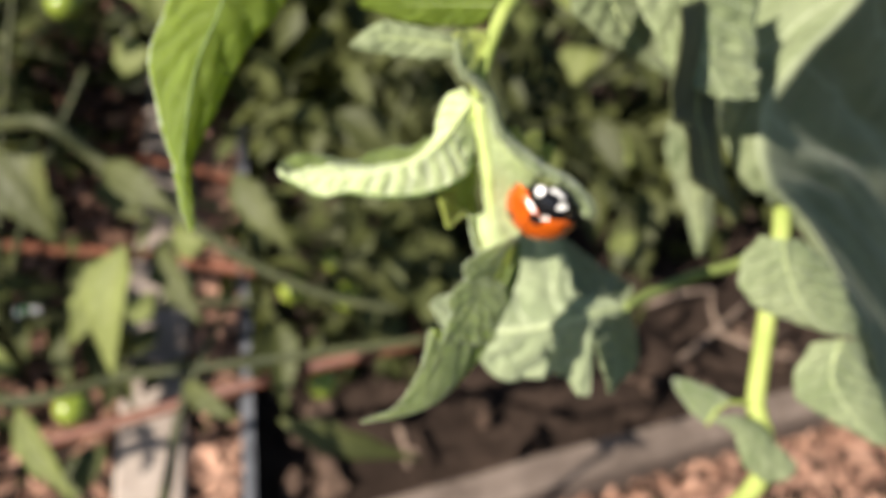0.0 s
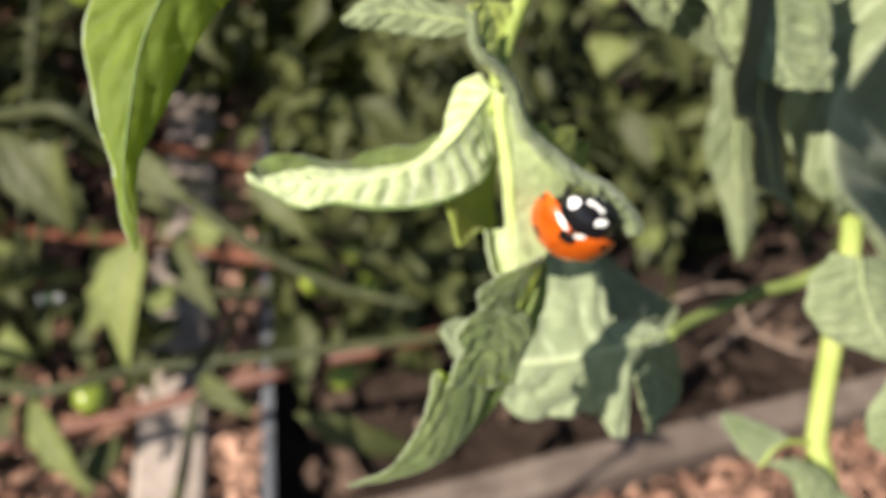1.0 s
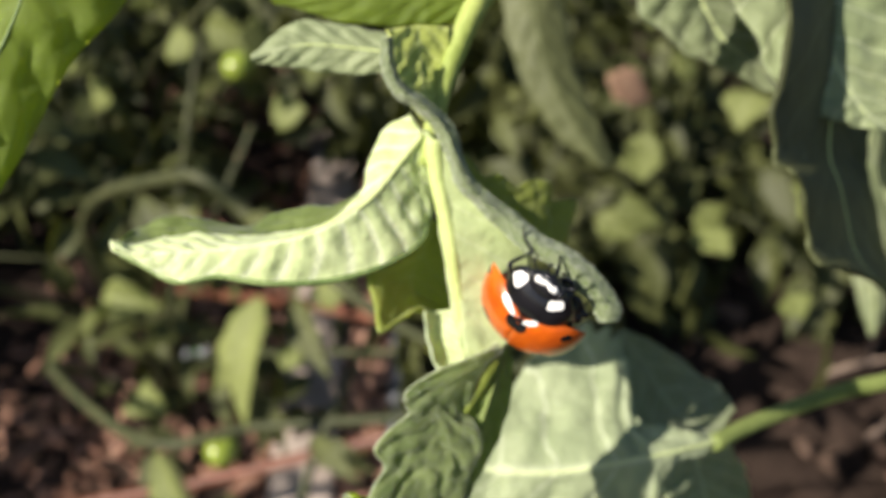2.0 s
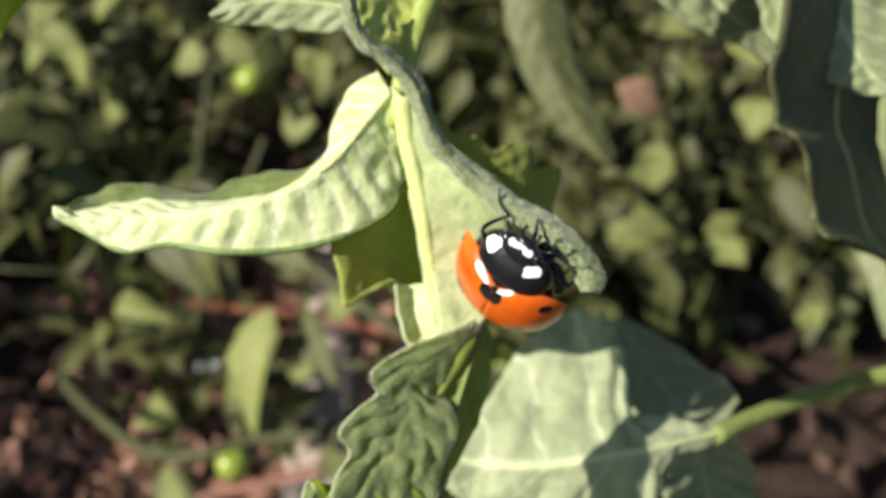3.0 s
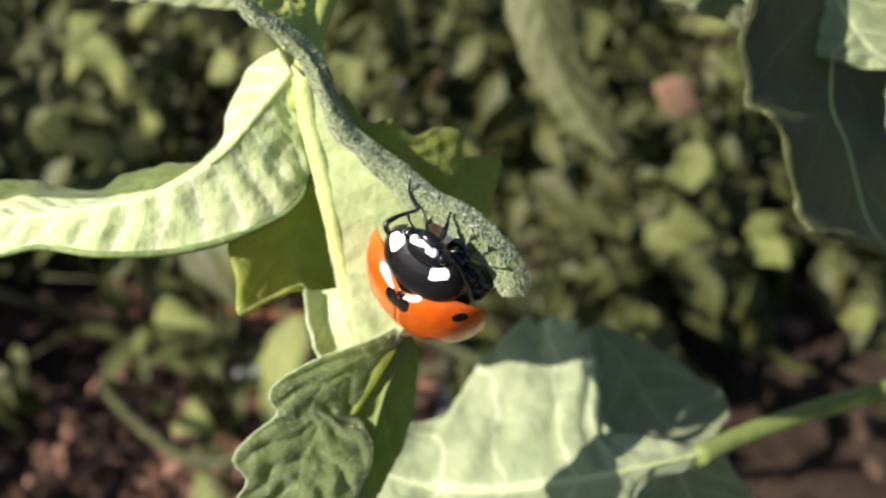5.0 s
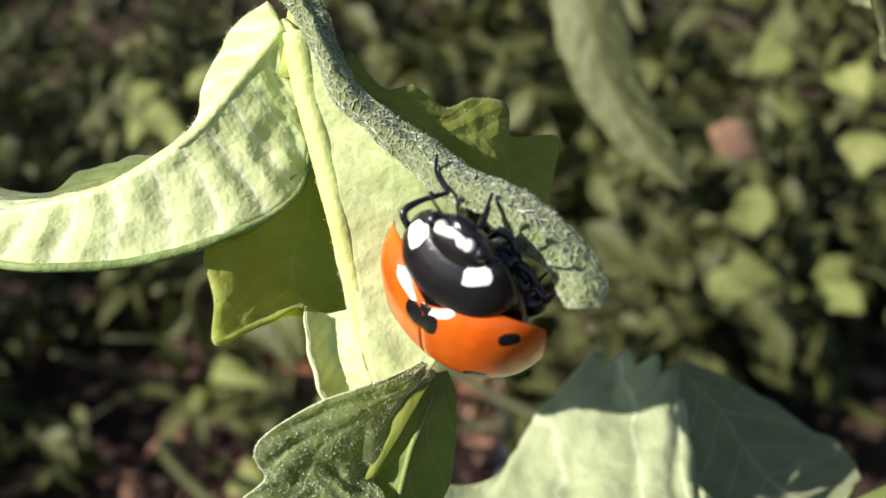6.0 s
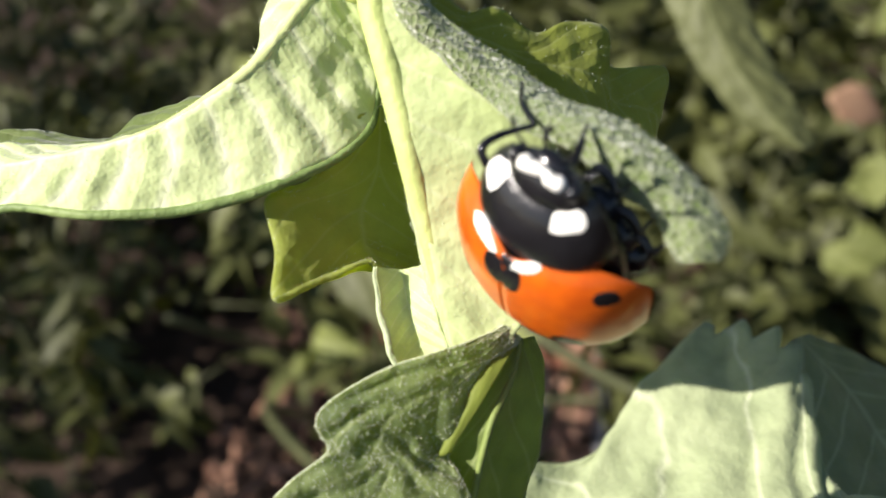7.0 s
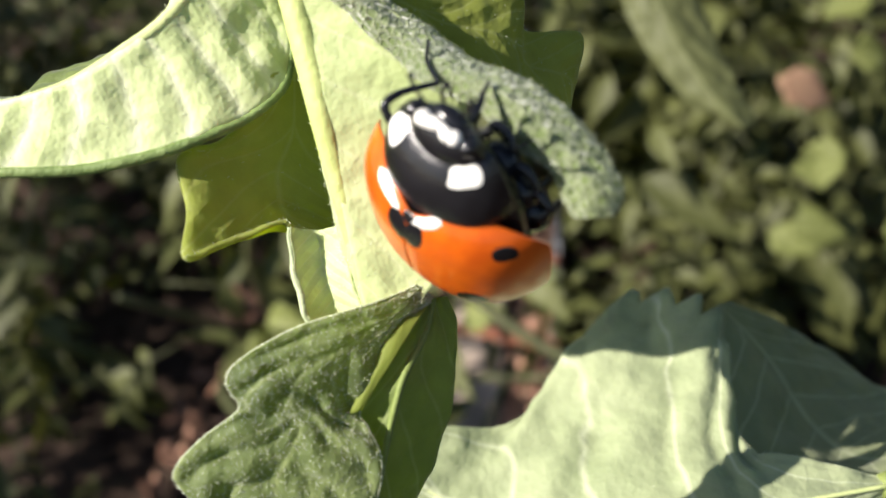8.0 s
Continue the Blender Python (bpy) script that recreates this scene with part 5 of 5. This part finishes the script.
def ladybird():
    bug = thing("ladybird", BUG_M, "glossy orange-red seven-spot ladybird clinging to the curled leaf edge", "ladybird")
    a_steps = [-90 + 143 * (k / 40) for k in range(41)]
    b_steps = [96 * k / 32 for k in range(33)]
    for side in (-1, 1):
        fn = lambda a, b, l, s=side: dome(s, a, b, l)
        wing = part("elytron", sheet("elytron", fn, a_steps, b_steps, SHELL, 0.05), bug, "orange-red wing case")
        part("spot", patch("spot", fn, 33, 62 if side > 0 else 84, 5.5, 9, BLACK, power=2.6, skew=0.6), wing, "black spot")
        part("spot", patch("spot", fn, -22, 38, 9, 10, BLACK), wing, "black spot")
        part("spot", patch("spot", fn, -42, 70, 7, 8, BLACK), wing, "black spot")
        part("spot", patch("spot", fn, 33 if side < 0 else 34, 7 if side < 0 else 5, 12, 7.5 if side < 0 else 6, BLACK, power=2.4), wing, "black half of the shared front spot")
        if side < 0:
            part("pale_mark", patch("pale_mark", fn, 44, 25, 5, 16, WHITE, lift=0.02, skew=-0.1, rag=0.06), wing, "ivory mark at the wing case's base")
        else:
            part("pale_mark", patch("pale_mark", fn, 48, 12, 4.5, 11, WHITE, lift=0.02, skew=0.3, rag=0.07), wing, "ivory mark at the wing case's base")
    part("scutellum", patch("scutellum", lambda a, b, l: dome(1 if b >= 0 else -1, a, abs(b), l), 48, 0, 5, 5, BLACK, lift=0.02), bug, "small black shield between the wing cases")
    hoodp = part("pronotum", sheet("pronotum", hood, [k / 24 for k in range(25)], [-88 + 176 * k / 48 for k in range(49)], BLACK, 0.05), bug, "glossy black pronotum")
    for side, cu, cv, ru, rv, sk in ((-1, 0.76, -56, 0.2, 17, 0.25), (1, 0.86, 46, 0.13, 19, 0.0)):
        part("pale_patch", patch("pale_patch", hood, cu, cv, ru, rv, WHITE, power=3.0, skew=sk, rag=0.07), hoodp, "ivory corner patch")
    head = part("head", ball("head", (0, 2.85, 0.15), (1.1, 0.72, 0.6), BLACK, 28), bug, "black head")
    for side in (-1, 1):
        part("eye", ball("eye", (0.84 * side, 3.3, 0.25), (0.22, 0.24, 0.26), BLACK, 14), head)
        part("pale_spot", ball("pale_spot", (0.45 * side, 3.44, 0.36), (0.21, 0.17, 0.19), WHITE, 14), head, "ivory spot on the head")
        part("antenna", tube("antenna", [(0.6 * side, 3.5, 0.1), (0.95 * side, 3.85, 0.1), (1.2 * side, 4.0, -0.05)], [0.045, 0.035, 0.08], BLACK, 8), head)
        part("palp", tube("palp", [(0.3 * side, 3.6, -0.15), (0.42 * side, 3.85, -0.25), (0.34 * side, 4.0, -0.4)], [0.06, 0.05, 0.1], BLACK, 8), head)
    # paints the glare that merges the two ivory spots
    part("pale_band", tube("pale_band", [(-0.5, 3.44, 0.4), (-0.3, 3.5, 0.44), (-0.1, 3.5, 0.36), (0.12, 3.5, 0.34), (0.3, 3.49, 0.42), (0.5, 3.44, 0.36)], [0.19, 0.14, 0.17, 0.10, 0.17, 0.12], WHITE, 10, 24), head, "ivory-coloured glare painted between the head's two spots")
    part("mouth", ball("mouth", (0, 3.42, 0.0), (0.5, 0.26, 0.28), BLACK, 18), head)
    part("underbody", ball("underbody", (0, 0.1, 0.0), (2.35, 2.9, 0.95), BLACK, 32), bug, "black underside")
    inv = BUG_M.inverted() @ SPRIG
    for q, r in (((1.45, 1.35, -0.1), 0.62), ((1.8, 0.65, -0.6), 0.7), ((2.15, 0.1, -1.0), 0.62)):
        part("side_plate", ball("side_plate", tuple((inv @ (Vector(q) * MM)) / MM), (r, r * 0.9, r * 0.8), BLACK, 18), bug)
    legs = [[(-1.40, 2.35, 0.1), (-1.53, 2.85, 0.3), (-1.05, 3.19, 0.2), (-0.21, 3.49, -0.3), (-0.61, 4.22, -0.8), (-0.61, 4.89, -1.1)],
            [(0.79, 2.2, 0.8), (0.92, 2.5, 0.75), (1.02, 2.75, 0.6), (1.06, 2.95, 0.5), (1.12, 3.15, 0.3), (1.2, 3.36, 0.1)],
            [(1.1, 1.9, 0.6), (1.45, 2.1, 0.75), (1.75, 1.85, 0.7), (1.85, 1.5, 0.6), (2.0, 1.6, 0.5), (2.2, 1.75, 0.3)],
            [(1.5, 0.9, 0.2), (2.0, 1.1, 0.35), (2.3, 0.8, 0.3), (2.4, 0.5, 0.2), (2.55, 0.7, 0.1), (2.75, 0.9, 0.0)],
            [(1.9, 0.2, -0.4), (2.35, 0.5, -0.2), (2.6, 0.2, -0.2), (2.75, 0.0, -0.3), (2.9, 0.2, -0.3), (3.1, 0.3, -0.3)]]
    for n, q in enumerate(legs):
        k = 0.72 if n < 2 else 0.95
        pts = [tuple((inv @ (Vector(p) * MM)) / MM) for p in q]
        leg = part("leg", tube("leg", pts[:4], [0.14 * k, 0.17 * k, 0.13 * k, 0.1 * k], BLACK, 10, 24), bug, "jointed black leg")
        part("foot", tube("foot", pts[3:], [0.075, 0.06, 0.045], BLACK, 8, 14), leg)
    return bug


ladybird()


# ---- small things ----
def plant_tag():
    ob = thing("plant_tag", pose(-0.338, 0.721, 0.004, 8, 6, 12), "small white plastic plant tag with green print lying on the mulch", "plant tag")
    bm = bmesh.new()
    bmesh.ops.create_cube(bm, size=1)
    for v in bm.verts:
        v.co = Vector((v.co.x * 0.045, v.co.y * 0.018, v.co.z * 0.0015))
    bmesh.ops.bevel(bm, geom=bm.edges[:], offset=0.0006, segments=1, affect="EDGES")
    me = bpy.data.meshes.new("card")
    bm.to_mesh(me)
    bm.free()
    me.materials.append(TAGW)
    part("card", me, ob)
    bm = bmesh.new()
    bmesh.ops.create_cube(bm, size=1)
    for v in bm.verts:
        v.co = Vector((v.co.x * 0.016, v.co.y * 0.008, v.co.z * 0.0004 + 0.0011))
    me = bpy.data.meshes.new("print_bar")
    bm.to_mesh(me)
    bm.free()
    me.materials.append(TAGG)
    part("print_bar", me, ob, "green printed bar")


plant_tag()


def dry_stick(path, r):
    """A broken dry stalk on the soil, with a stub of a side shoot."""
    p = np.array(path)
    p[1, 2] += r
    ob = tagged(new("dry_stick", tube("dry_stick", p, [r, r * 0.9, r * 0.6], STICK, 8, 18, 1.0)), "broken dry brown stalk lying on the soil", "stick", "dry sticks on the soil")
    way = p[2] - p[0]
    side = np.array([-way[1], way[0], 0.3 * np.linalg.norm(way)]) * 0.25
    at = p[0] + way * 0.55 + np.array([0, 0, r])
    part("stub", tube("stub", [at, at + side * 0.6 + way * 0.1, at + side + way * 0.25], [r * 0.6, r * 0.5, r * 0.35], STICK, 7, 8, 1.0), ob)


for _path in [
    [(0.640, 0.568, 0.008), (0.719, 0.614, 0.008), (0.816, 0.676, 0.008)],
    [(0.619, 0.680, 0.008), (0.698, 0.701, 0.008), (0.764, 0.711, 0.008)],
    [(0.172, 0.487, 0.008), (0.175, 0.456, 0.008), (0.176, 0.427, 0.008)],
    [(0.735, 0.625, 0.008), (0.796, 0.574, 0.008), (0.864, 0.558, 0.008)],
]:
    dry_stick(_path, 0.005)


def motions():
    """Everything in the bed hangs still; only the camera travels."""


motions()
